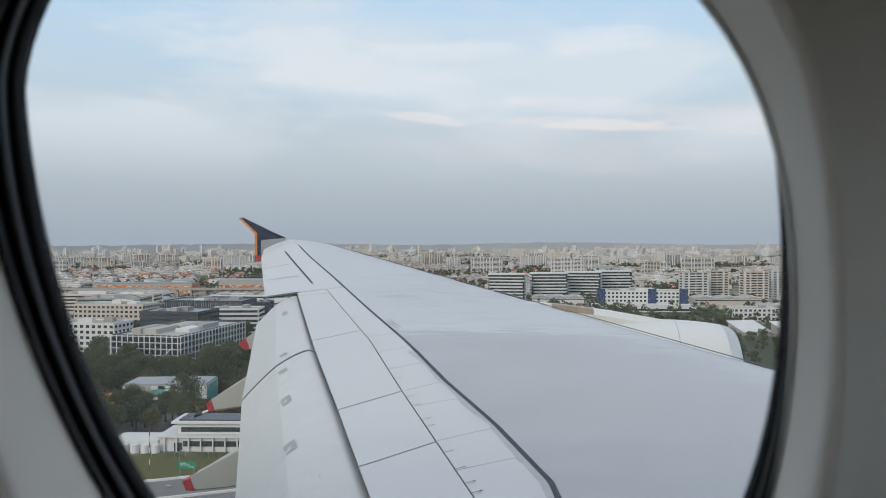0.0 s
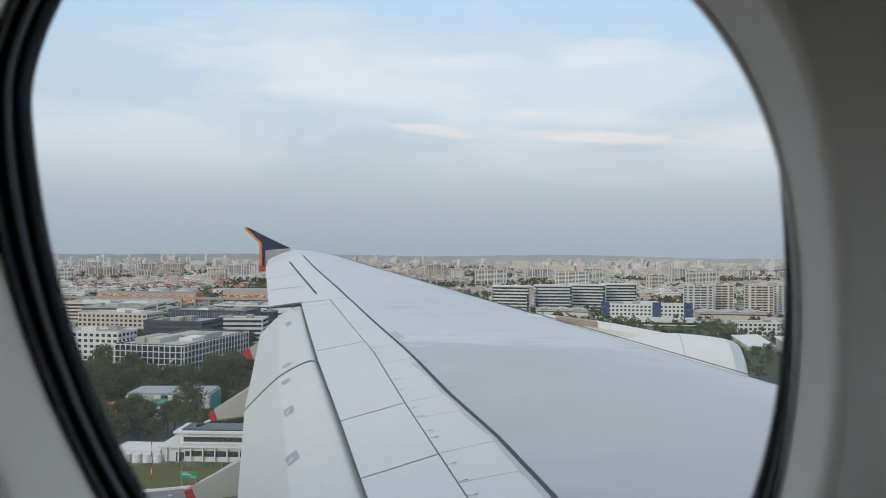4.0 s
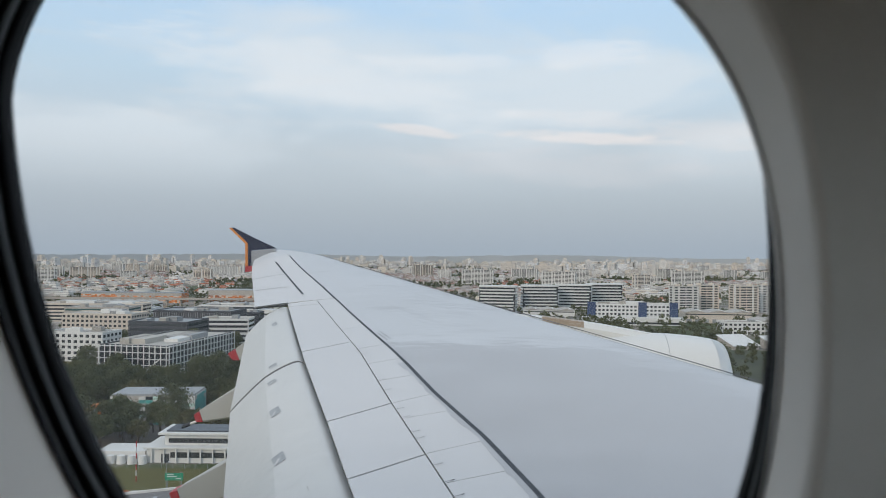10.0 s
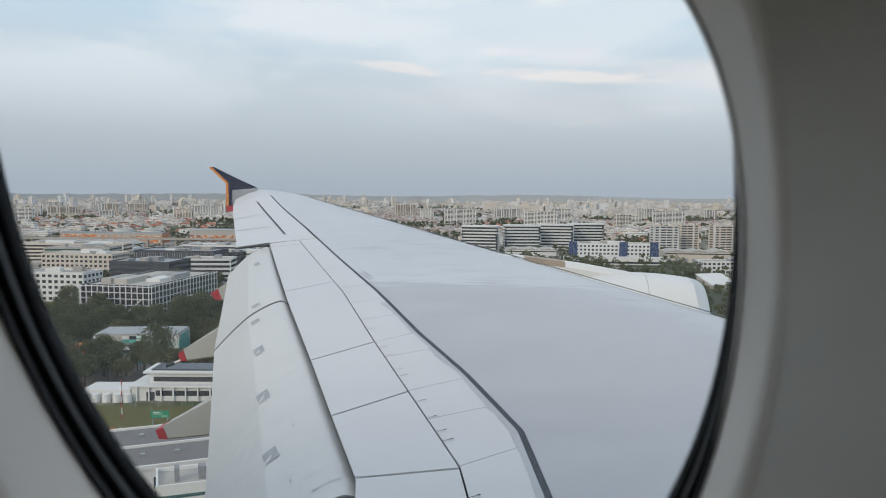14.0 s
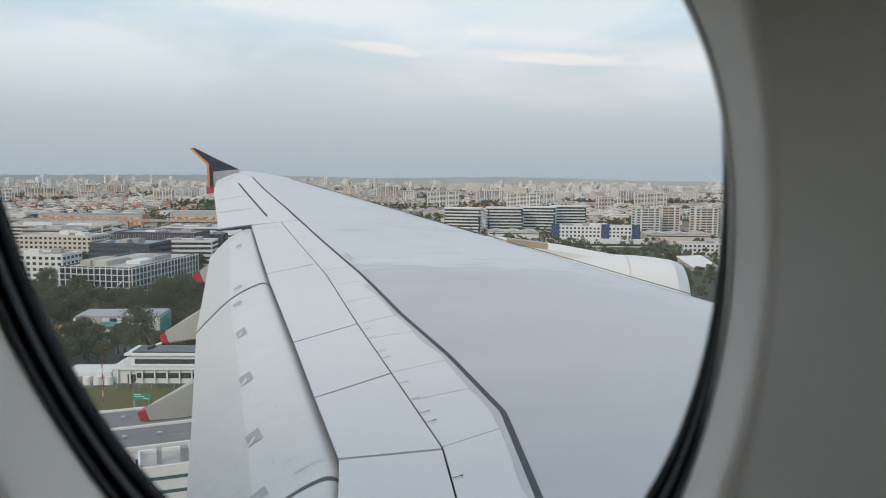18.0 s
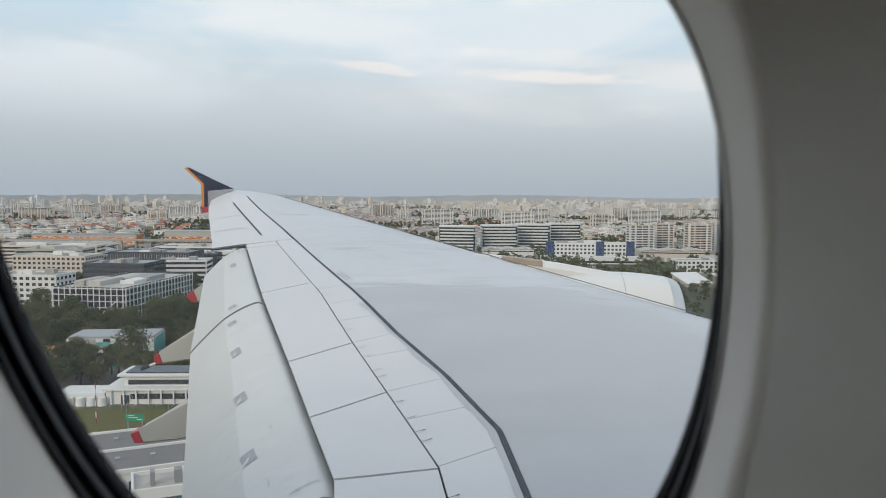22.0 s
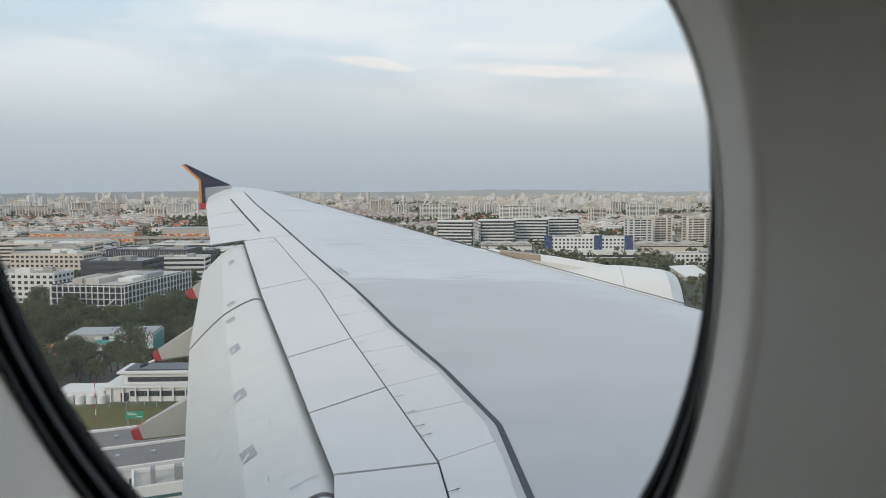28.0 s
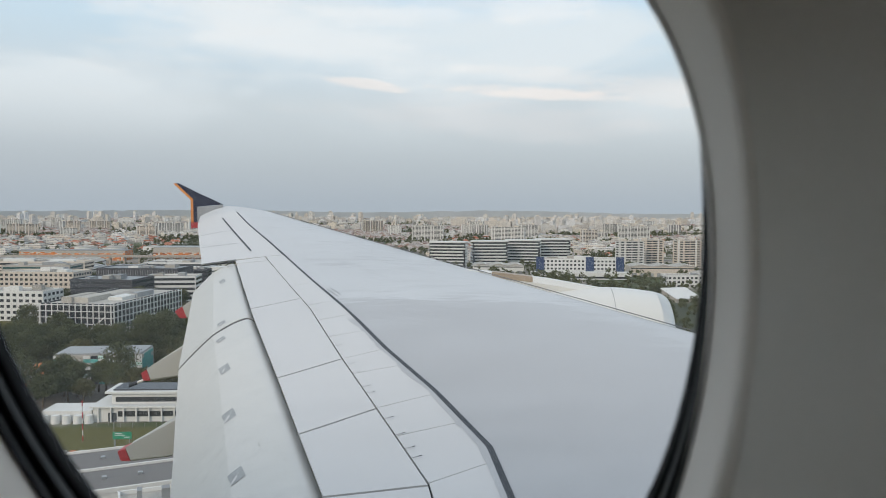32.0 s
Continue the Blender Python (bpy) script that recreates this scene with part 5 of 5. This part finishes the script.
for k, (x, y) in enumerate(((-505, 1235), (-455, 1262), (-560, 1250))):
    tk = thing("storage_tank", (x, y, 0), 0, "round white storage tank with shallow roof", "tank", "white tanks")
    TAKEN.append((x, y, 22))
    s = Shape()
    s.tube(0, 0, -0.2, 17, 13, 36)
    part("tank_wall", s, WHITE, tk)
    s = Shape()
    s.tube(0, 0, 12.8, 17.4, 2.2, 36, 2.0)
    part("tank_roof", s, PALEROOF, tk)
    s = Shape()
    for j in range(14):
        a = j * 0.09
        s.box(17.4 * math.cos(a - 1.6), 17.4 * math.sin(a - 1.6), 0.5 + j * 0.85, 1.6, 0.8, 0.25, math.degrees(a))
    part("stair", s, GALV, tk)



def ribbed_hall(at, turn, size, strips, label):
    """A low hall whose grey roof lies in strips between raised pale ribs."""
    w, d, h = size
    TAKEN.append((at[0], at[1], max(w, d) * 0.55))
    o = thing("warehouse", (at[0], at[1], 0), turn, label, "warehouse")
    s = Shape()
    s.box(0, 0, -0.3, w, d, h + 0.3)
    part("wall", s, PALE, o)
    step = d / strips
    for k in range(strips):
        s = Shape()
        y0, y1 = -d / 2 + k * step + 0.4, -d / 2 + (k + 1) * step - 0.4
        ring = [(y0, h), (y1, h), (y1, h + 0.25), ((y0 + y1) / 2, h + 0.7), (y0, h + 0.25)]
        s.add([(x, y, z) for x in (-w / 2 + 0.4, w / 2 - 0.4) for y, z in ring], [(4, 3, 2, 1, 0), (5, 6, 7, 8, 9)] + [(i, (i + 1) % 5, 5 + (i + 1) % 5, 5 + i) for i in range(5)])
        roof = part("roof", s, FELT, o, "dark grey felt roof")
        for j in range(int(w / 9)):
            s = Shape()
            s.box(-w / 2 + 5 + j * 9, (y0 + y1) / 2, h + 0.6, 1.2, 1.2, 0.7)
            part("roof_vent", s, GALV, roof)
    for k in range(strips + 1):
        s = Shape()
        s.box(0, -d / 2 + k * step, h - 0.2, w + 0.4, 0.8, 1.1)
        part("roof_rib", s, PALE, o, "pale raised rib")
    for x in (-w / 2, w / 2):
        s = Shape()
        s.box(x, 0, h - 0.2, 0.5, d - 0.8, 0.9)
        part("parapet", s, PALE, o)
    for x in range(int(w / 6)):
        s = Shape()
        s.box(-w / 2 + 3 + x * 6, -d / 2 - 0.05, 1.0, 3.2, 0.2, 3.0)
        part("window", s, GLASS, o)
    return o


ribbed_hall((-99, 207), 24, (64, 36, 6.5), 2, "low warehouse with dark grey roof strips between pale ribs")
office("white_block", (-64, 172), 22, (13, 12, 13), 4, "white block with thin green window bands", WHITE, TEALGLASS, "band", PALEROOF, plant=2, ratio=0.24)
flat("hall_yard", ((-150, 172), (-48, 168), (-48, 234), (-150, 231)), ASPHALT, "dark asphalt yard round the warehouse", "yard", 0.08)

# raised railway on columns
via = thing("viaduct", (0, 0, 0), 0, "long pale concrete viaduct on rows of columns", "viaduct", kind="structure")
path = [(-1100 + k * 20.0, 1010 + 26 * math.sin(k * 0.055) + k * 0.6) for k in range(52)]
s = Shape()
for zz0, zz1, ww in ((9.0, 10.6, 5.5), (10.6, 11.6, 5.7)):
    for sg in (-1, 1):
        s.strip([(x, y + sg * ww, zz0) for x, y in path], [(x, y + sg * ww, zz1) for x, y in path])
s.strip([(x, y - 5.5, 10.8) for x, y in path], [(x, y + 5.5, 10.8) for x, y in path])
s.strip([(x, y - 5.5, 9.0) for x, y in path], [(x, y + 5.5, 9.0) for x, y in path])
part("deck", s, CONCRETE, via)
s = Shape()
s.box(0, 0, -0.3, 2.2, 4.5, 9.4)
col = s.mesh("column")
col.materials.append(CONCRETE)
for x, y in path:
    part("column", col, CONCRETE, via, at=(x, y, 0))

# to the other side: white and blue works, sheds, sail roofs
bw = office("works_building", (168, 880), -3, (92, 28, 21), 5, "white works building with navy blue corner towers", WHITE, GLASS, "punched", PALEROOF, wings=((0, -24, 110, 16, 8),))
for x in (-44, 12, 46):
    s = Shape()
    s.box(x, -14.5, 0, 9, 2.0, 24)
    part("blue_tower", s, BLUE, bw, "navy blue clad tower")
office("white_office", (255, 770), 2, (40, 22, 12), 3, "white flat-roofed factory office", WHITE, GLASS, "punched", PALEROOF)
shed((330, 810), -4, (100, 40, 10), "long white industrial shed", PALEROOF, WHITE, 4)
shed((80, 925), -2, (60, 36, 11), "white industrial shed with pale roof", PALEROOF, WHITE, 3)
shed((270, 900), -4, (76, 36, 12), "cream warehouse with pale ridged roof", PALEROOF, CREAM, 3)
shed((390, 930), -4, (90, 40, 12), "pale warehouse under a grey metal roof", GREYROOF, PALE, 4)
office("cream_block", (408, 860), -4, (36, 18, 19), 5, "cream factory block with window bands", CREAM, GLASS, "band", PALEROOF)
for k in range(3):
    sr = thing("sail_roof_hall", (215 + 34 * k, 655 - 4 * k, 0), 18, "hall under one sloping white roof plane", "hall", "white sloping roofs")
    TAKEN.append((215 + 34 * k, 655 - 4 * k, 18))
    s = Shape()
    p = [(-13, -12, 3), (13, -12, 3), (13, 12, 10), (-13, 12, 10)]
    s.add([(x, y, z + dz) for dz in (0, 0.5) for x, y, z in p], ((3, 2, 1, 0), (4, 5, 6, 7), (0, 1, 5, 4), (1, 2, 6, 5), (2, 3, 7, 6), (3, 0, 4, 7)))
    part("roof", s, WHITE, sr)
    s = Shape()
    p = [(-12, -11, 3), (12, -11, 3), (12, 11, 9.6), (-12, 11, 9.6)]
    s.add([(x, y, -0.2) for x, y, z in p] + p, ((0, 1, 5, 4), (1, 2, 6, 5), (2, 3, 7, 6), (3, 0, 4, 7)))
    part("wall", s, CONCRETE, sr)
for k, (x, y, t) in enumerate(((22, 1010, -8), (78, 1040, 4), (128, 1075, -6), (175, 1110, 6))):
    terraced_condo((x, y), t, (50, 26, 33), 8, "low apartment block wrapped in wavy white balcony bands")
for k, (x, y, t) in enumerate(((262, 1010, 68), (300, 1050, 68), (345, 1030, 72), (392, 1060, 66), (430, 1030, 70))):
    slab_block((x, y), t - 60, (34, 15, 36), 11, "cream and white apartment slab with stepped stair towers")

rnd = random.Random(11)
made = 0
for k in range(4000):
    y = rnd.uniform(1560, 2700)
    x = rnd.uniform(-0.62, 0.48) * y
    if abs(noise.noise((x * 0.004, y * 0.004, 1.7))) < 0.12:
        continue
    if x < -300 and y < 1900 and rnd.random() < 0.8:
        continue
    w = rnd.choice((36, 48, 60, 72))
    if free(x, y, w * 0.62):
        fl = rnd.choice((8, 10, 11, 12, 13))
        slab_block((x, y), rnd.choice((-20, -8, 4, 10, 18, 80)), (w, 12, fl * 2.85), fl, rnd.choice(("cream apartment slab with rows of windows", "white apartment slab with stair towers", "pale beige apartment slab among trees")))
        made += 1
    if made >= 46:
        break


# houses with terracotta roofs
def house_mesh(w, d):
    a = Shape()
    a.box(0, 0, -0.3, w, d, 6.6)
    a.box(w * 0.35, -d * 0.5, -0.3, w * 0.4, 3.0, 4.0)
    a = a.mesh("wall")
    a.materials.append(PALE)
    b = Shape()
    b.hip(0, 0, 6.3, w, d, 2.9, 0, 0.35)
    b.hip(w * 0.35, -d * 0.5, 3.7, w * 0.4, 3.0, 1.3, 0, 0.2)
    b = b.mesh("roof")
    b.materials.append(TERRACOTTA)
    c = Shape()
    for z in (1.0, 4.0):
        c.box(-w * 0.2, -d / 2, z, w * 0.3, 0.16, 1.4)
        c.box(w / 2, 0, z, 0.16, d * 0.4, 1.4)
    c = c.mesh("window_row")
    c.materials.append(GLASS)
    return a, b, c


kinds = [house_mesh(w, d) for w, d in ((12, 10), (15, 11), (20, 11), (10, 13))]
rnd = random.Random(3)
made = 0
for k in range(6000):
    y = rnd.uniform(1190, 2050)
    x = rnd.uniform(-0.62, 0.46) * y
    if -450 < x < -0.0 * y or (x > 0 and rnd.random() < 0.3):
        continue
    x, y = round(x / 15) * 15 + rnd.uniform(-1.5, 1.5), round(y / 24) * 24 + rnd.uniform(-1.5, 1.5)
    if free(x, y, 8.2):
        h = thing("house", (x, y, 0), rnd.choice((0, 90, 180, 8, -8)), "white two-storey house with hipped terracotta roof", "house", "terracotta-roofed houses")
        a, b, c = rnd.choice(kinds)
        part("wall", a, PALE, h)
        part("roof", b, TERRACOTTA, h)
        part("window_row", c, GLASS, h)
        made += 1
    if made >= 300:
        break

# far towers, and the low town between them
rnd = random.Random(21)
made = 0
for k in range(9000):
    y = rnd.uniform(2400, 4650)
    x = rnd.uniform(-0.66, 0.50) * y
    if noise.noise((x * 0.0016, y * 0.0016, 4.2)) < 0.12:
        continue
    w, d, h = rnd.choice(((16, 16, 48), (22, 16, 40), (44, 13, 36), (60, 13, 34), (18, 18, 58), (30, 14, 44)))
    h *= rnd.uniform(0.6, 0.95)
    if not free(x, y, max(w, d) * 0.6):
        continue
    s = Shape()
    s.box(0, 0, -0.3, w, d, h + 0.3)
    for q in range(rnd.randint(1, 3)):
        s.box(rnd.uniform(-0.3, 0.3) * w, 0, 0, w * 0.2, d + 2.4, h * rnd.uniform(0.95, 1.04))
    tw = part("apartment_tower", s, BLOCKS)
    tw.matrix_basis = pose(x, y, 0, 0, 0, rnd.choice((-30, -12, 0, 12, 30, 75)))
    tagged(tw, "distant pale apartment tower with rows of windows", "apartment tower", "distant apartment towers")
    s = Shape()
    s.box(0, 0, h, w * 0.4, d * 0.5, 3.5)
    part("roof_tank", s, CREAM, tw)
    made += 1
    if made >= 230:
        break

# streets of small houses and lots of larger blocks, by district
town, town_roofs = Shape(), Shape()
for k in range(30000):
    y = 1150 + 3650 * rnd.random() ** 1.15
    x = rnd.uniform(-0.68, 0.52) * y
    if noise.noise((x * 0.003, y * 0.003, 9.1)) < -0.20:
        continue
    if noise.noise((x * 0.005, y * 0.005, 7.7)) > 0.16:
        continue
    homes = noise.noise((x * 0.0022, y * 0.0022, 2.3)) > (-0.05 if x < 0 else 0.12)
    far = 1 + max(0, y - 2000) / 2000
    if homes:
        w, d, h = rnd.uniform(8, 13) * far, rnd.uniform(8, 10) * far, rnd.uniform(5.5, 8.0)
    else:
        w, d, h = rnd.uniform(12, 34), rnd.uniform(10, 20), rnd.uniform(6, 13) if y < 2400 else rnd.uniform(8, 24)
    if not free(x, y, max(w, d) * 0.52):
        continue
    turn = rnd.choice((-12, 0, 0, 8, 20)) if homes else rnd.choice((-14, -4, 6, 18))
    town.box(x, y, -0.2, w, d, h + 0.2, turn)
    if homes:
        town_roofs.hip(x, y, h, w, d, 2.6, turn, rnd.uniform(0.3, 0.7))
    else:
        town.box(x + rnd.uniform(-0.2, 0.2) * w, y, h, w * 0.3, d * 0.5, 2.4, turn)
tagged(part("low_town", town, LOWRISE), "dense low town of pale walls and flat roofs", "town", kind="stuff")
tagged(part("town_roofs", town_roofs, TOWNROOF), "hipped terracotta and grey roofs of the low town", "roofs", kind="stuff")

# wooded ridge that closes the distance
ridge = Shape()
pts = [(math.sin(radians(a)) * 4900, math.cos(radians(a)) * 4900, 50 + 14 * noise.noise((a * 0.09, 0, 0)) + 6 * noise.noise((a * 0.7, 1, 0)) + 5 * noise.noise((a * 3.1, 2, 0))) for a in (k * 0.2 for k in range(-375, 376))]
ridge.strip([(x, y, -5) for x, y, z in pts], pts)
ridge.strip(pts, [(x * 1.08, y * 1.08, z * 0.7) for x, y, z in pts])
# pale blue-grey base colour stands in for haze over the woods
tagged(part("backdrop", ridge, material("haze_tinted_ridge", (0.40, 0.43, 0.455), 0.9, 0, 0.16, 0.006, 8.0, spec=0.0)), "low wooded ridge on the horizon, haze put into its colour", "ridge", kind="structure")

# ---- trees ----


def leaf_cloud(shape, cx, cy, cz, rx, rz, count, size, r):
    """Small leaves in clumps inside an uneven crown."""
    clumps = []
    for k in range(max(5, count // 45)):
        a, q, e = r.uniform(0, math.tau), math.sqrt(r.uniform(0.05, 1)), r.uniform(-0.75, 1)
        f = math.sqrt(max(0.05, 1 - e * e)) * r.uniform(0.75, 1.05)
        clumps.append((cx + rx * q * f * math.cos(a), cy + rx * q * f * math.sin(a), cz + rz * e, r.uniform(0.26, 0.44) * rx))
    for k in range(count):
        x, y, z, q = clumps[k % len(clumps)]
        d = Vector((r.gauss(0, 1), r.gauss(0, 1), r.gauss(0, 0.8)))
        d = d.normalized() * q * r.uniform(0.6, 1.0)
        n = (d.normalized() + Vector((r.gauss(0, 0.4), r.gauss(0, 0.4), r.gauss(0.3, 0.4)))).normalized()
        u = n.orthogonal().normalized()
        v = n.cross(u)
        a = r.uniform(0, 3)
        u, v = u * math.cos(a) + v * math.sin(a), v * math.cos(a) - u * math.sin(a)
        c = Vector((x, y, z)) + d
        g = size * r.uniform(0.6, 1.3)
        shape.add([c + u * g, c + v * g * 0.7, c - u * g, c - v * g * 0.7], ((0, 1, 2, 3),))


def tree_meshes(seed, height, spread, count, size, leaves):
    r = random.Random(seed)
    t = Shape()
    th = height * 0.45
    t.tube(0, 0, -0.3, height * 0.035, th + 0.3, 8, height * 0.02)
    for k in range(5):
        a = k * 1.26 + r.uniform(-0.3, 0.3)
        z0, z1 = th * r.uniform(0.6, 1), height * r.uniform(0.6, 0.8)
        ex, ey = spread * 0.55 * math.cos(a), spread * 0.55 * math.sin(a)
        g = height * 0.012
        t.add([(g, 0, z0), (-g, g, z0), (-g, -g, z0), (ex + g * 0.4, ey, z1), (ex - g * 0.4, ey + g * 0.4, z1), (ex - g * 0.4, ey - g * 0.4, z1)], ((0, 1, 4, 3), (1, 2, 5, 4), (2, 0, 3, 5)))
    t = t.mesh("trunk")
    t.materials.append(BARK)
    c = Shape()
    leaf_cloud(c, 0, 0, height * 0.66, spread, height * 0.30, count, size, r)
    c = c.mesh("crown")
    c.materials.append(leaves)
    return t, c


TREES = [tree_meshes(40 + k, h, sp, 2400, 0.40, OLIVE if k in (2, 5) else LEAF) for k, (h, sp) in enumerate(((13, 5.6), (16, 6.6), (11, 5.2), (14, 4.4), (18, 7.4), (12, 6.0), (9, 4.6)))]
rnd = random.Random(8)


PLANTED, REST = [], []


def plant(x, y, r=3.2):
    if not free(x, y, r):
        return False
    if len(PLANTED) >= 290:
        REST.append((x, y))
        return True
    PLANTED.append((x, y))
    t, c = rnd.choice(TREES)
    label = "leafy green tree with a rounded broken crown"
    tr = thing("tree", (x, y, 0), rnd.uniform(0, 360), label, "tree", "trees of the woodland belt")
    k = rnd.uniform(0.75, 1.15)
    tr.scale = (k, k, k * rnd.uniform(0.9, 1.1))
    part("trunk", t, BARK, tr)
    part("crown", c, LEAF, tr)
    return True


made = 0
zones = (((-290, -105), (370, 465), 150), ((-230, -85), (300, 372), 70), ((-360, -140), (510, 720), 110), ((-480, -150), (700, 1000), 90), ((120, 420), (470, 640), 110), ((60, 520), (640, 1000), 110))
for (xa, xb), (ya, yb), count in zones:
    made = 0
    for k in range(4000):
        x, y = rnd.uniform(xa, xb), rnd.uniform(ya, yb)
        if noise.noise((x * 0.02, y * 0.02, 3.0)) < -0.18:
            continue
        if plant(x, y):
            made += 1
        if made >= count:
            break

woods = Shape()
rnd = random.Random(18)
for x, y in REST:
    g = rnd.uniform(4.5, 6.5)
    leaf_cloud(woods, x, y, g * 1.15, g, g * 0.85, 420, 0.7, rnd)
for k in range(9000):
    y = rnd.uniform(640, 3600)
    x = rnd.uniform(-0.64, 0.50) * y
    if noise.noise((x * 0.005, y * 0.005, 7.7)) < -0.02:
        continue
    if not free(x, y, 3.6):
        continue
    g = rnd.uniform(4.5, 7.5)
    leaf_cloud(woods, x, y, g * 1.1, g, g * 0.8, 110 if y < 1500 else 45, 1.1 if y < 1500 else 2.0, rnd)
tagged(part("far_woods", woods, LEAF), "dark green woods between the buildings", "woods", kind="stuff")

# ---- small things by the road ----
def beam(shape, a, b, width):
    """A square beam between two points."""
    a, b = Vector(a), Vector(b)
    d = (b - a).normalized()
    u = d.orthogonal().normalized() * width / 2
    v = d.cross(u)
    shape.add([p + q for p in (a, b) for q in (u + v, v - u, -u - v, u - v)], ((3, 2, 1, 0), (4, 5, 6, 7), (0, 1, 5, 4), (1, 2, 6, 5), (2, 3, 7, 6), (3, 0, 4, 7)))


crane = thing("mobile_crane", (-196, 428, 0), 35, "red truck crane with a raised pale boom", "crane")
for name, boxes, mat in (("chassis", ((0, 0, 0.8, 9.0, 2.5, 0.9),), RED), ("cab", ((3.6, 0, 1.7, 1.8, 2.3, 1.5),), RED), ("turntable", ((-1.2, 0, 1.7, 3.2, 2.2, 1.6),), RED),
                         ("outrigger", ((-3.4, 0, 0.0, 0.5, 5.2, 0.5), (2.0, 0, 0.0, 0.5, 5.2, 0.5)), GALV)):
    s = Shape()
    for box in boxes:
        s.box(*box)
    part(name, s, mat, crane)
s = Shape()
beam(s, (-2.2, 0, 3.0), (9.0, 0, 13.0), 0.7)
beam(s, (9.0, 0, 13.0), (13.5, 0, 17.0), 0.45)
part("boom", s, WHITE, crane, "pale telescopic boom")
for x in (-3.2, -1.8, 1.0, 3.4):
    for y in (-1.1, 1.1):
        s = Shape()
        s.box(x, y, 0, 1.1, 0.4, 1.1)
        part("wheel", s, SEAL, crane)


def lamp_post(x, y, turn, h=9.0):
    p = thing("street_lamp", (x, y, 0), turn, "slim grey street lamp with a short arm", "street lamp", "lamps along the roads")
    s = Shape()
    s.tube(0, 0, -0.2, 0.14, h + 0.2, 8, 0.08)
    part("pole", s, GALV, p)
    s = Shape()
    s.box(0.9, 0, h - 0.1, 2.0, 0.10, 0.10)
    part("arm", s, GALV, p)
    s = Shape()
    s.box(1.9, 0, h - 0.18, 0.8, 0.3, 0.14)
    part("lamp_head", s, WHITE, p)


for k in range(9):
    lamp_post(-260 + k * 26, 247 + k * 0.45, 90)
for k in range(9):
    f = k / 8
    lamp_post(-157 - 260 * f, 350 + 450 * f, 150)

mast = thing("marker_mast", (-118, 258, 0), 0, "red and white banded mast in the grass", "mast")
for k in range(7):
    s = Shape()
    s.tube(0, 0, k * 2.0 - (0.2 if k == 0 else 0), 0.18, 2.0 + (0.2 if k == 0 else 0), 8, 0.17)
    part("band", s, WHITE if k % 2 else RED, mast)

# barrier blocks in two colours along the perimeter road
s = Shape()
s.box(0, 0, 0, 1.8, 0.5, 0.6)
me_a = s.mesh("barrier_block")
me_a.materials.append(WHITE)
me_b = s.mesh("barrier_block")
me_b.materials.append(ORANGE)
bar = thing("road_barrier", (-160, 245.6, 0), 1.0, "low row of white barrier blocks with some orange ones", "barrier")
for k in range(90):
    part("barrier_block", me_b if k % 4 == 0 else me_a, WHITE, bar, at=(-130 + k * 2.9, 0, 0.03))
# green direction sign over the road's edge
sign = thing("road_sign", (-101, 249, 0), 4, "large green road sign with white lines on two posts", "road sign")
for x in (-2.3, 2.3):
    s = Shape()
    s.tube(x, 0, -0.2, 0.14, 6.2, 8)
    part("post", s, GALV, sign)
s = Shape()
s.box(0, -0.25, 3.6, 6.0, 0.12, 2.4)
board = part("sign_board", s, material("green_sign_sheet", (0.02, 0.24, 0.13), 0.5, 0, 0.05, 1.0), sign, "green sheet")
for z, a, x in ((5.4, 2.2, -1.2), (4.8, 3.2, -0.7), (4.1, 1.8, 1.5)):
    s = Shape()
    s.box(x, -0.33, z, a, 0.04, 0.25)
    part("text_bar", s, WHITE, board, "white bar in place of words")
# parked cars
def car_meshes():
    a = Shape()
    a.box(0, 0, 0.3, 4.3, 1.75, 0.6)
    a.add([(-1.6, -0.8, 0.9), (1.2, -0.8, 0.9), (1.2, 0.8, 0.9), (-1.6, 0.8, 0.9), (-1.2, -0.65, 1.45), (0.5, -0.65, 1.45), (0.5, 0.65, 1.45), (-1.2, 0.65, 1.45)],
          ((4, 5, 6, 7), (0, 1, 5, 4), (1, 2, 6, 5), (2, 3, 7, 6), (3, 0, 4, 7)))
    return a


body = car_meshes().mesh("body")
PAINT = material("car_paint", (0.45, 0.45, 0.46), 0.3, 0.2, 0.05, 1.0, each=1.6)
body.materials.append(PAINT)
s = Shape()
s.box(-0.35, 0, 1.0, 2.0, 1.5, 0.35)
glaze = s.mesh("windows")
glaze.materials.append(GLASS)
s = Shape()
s.box(0, 0, 0, 0.62, 0.2, 0.62)
wheel = s.mesh("wheel")
wheel.materials.append(SEAL)
rnd = random.Random(77)
for k in range(60):
    x, y = rnd.uniform(-420, -160), rnd.choice((585, 592, 612, 619)) + rnd.uniform(-0.4, 0.4)
    if not free(x, y, 1.6):
        continue
    c = thing("car", (x, y, 0.06), 90, "parked car in the office car park", "car", "parked cars")
    part("body", body, PAINT, c)
    part("windows", glaze, GLASS, c)
    for dx in (-1.4, 1.4):
        for dy in (-0.85, 0.85):
            part("wheel", wheel, SEAL, c, at=(dx, dy, 0))
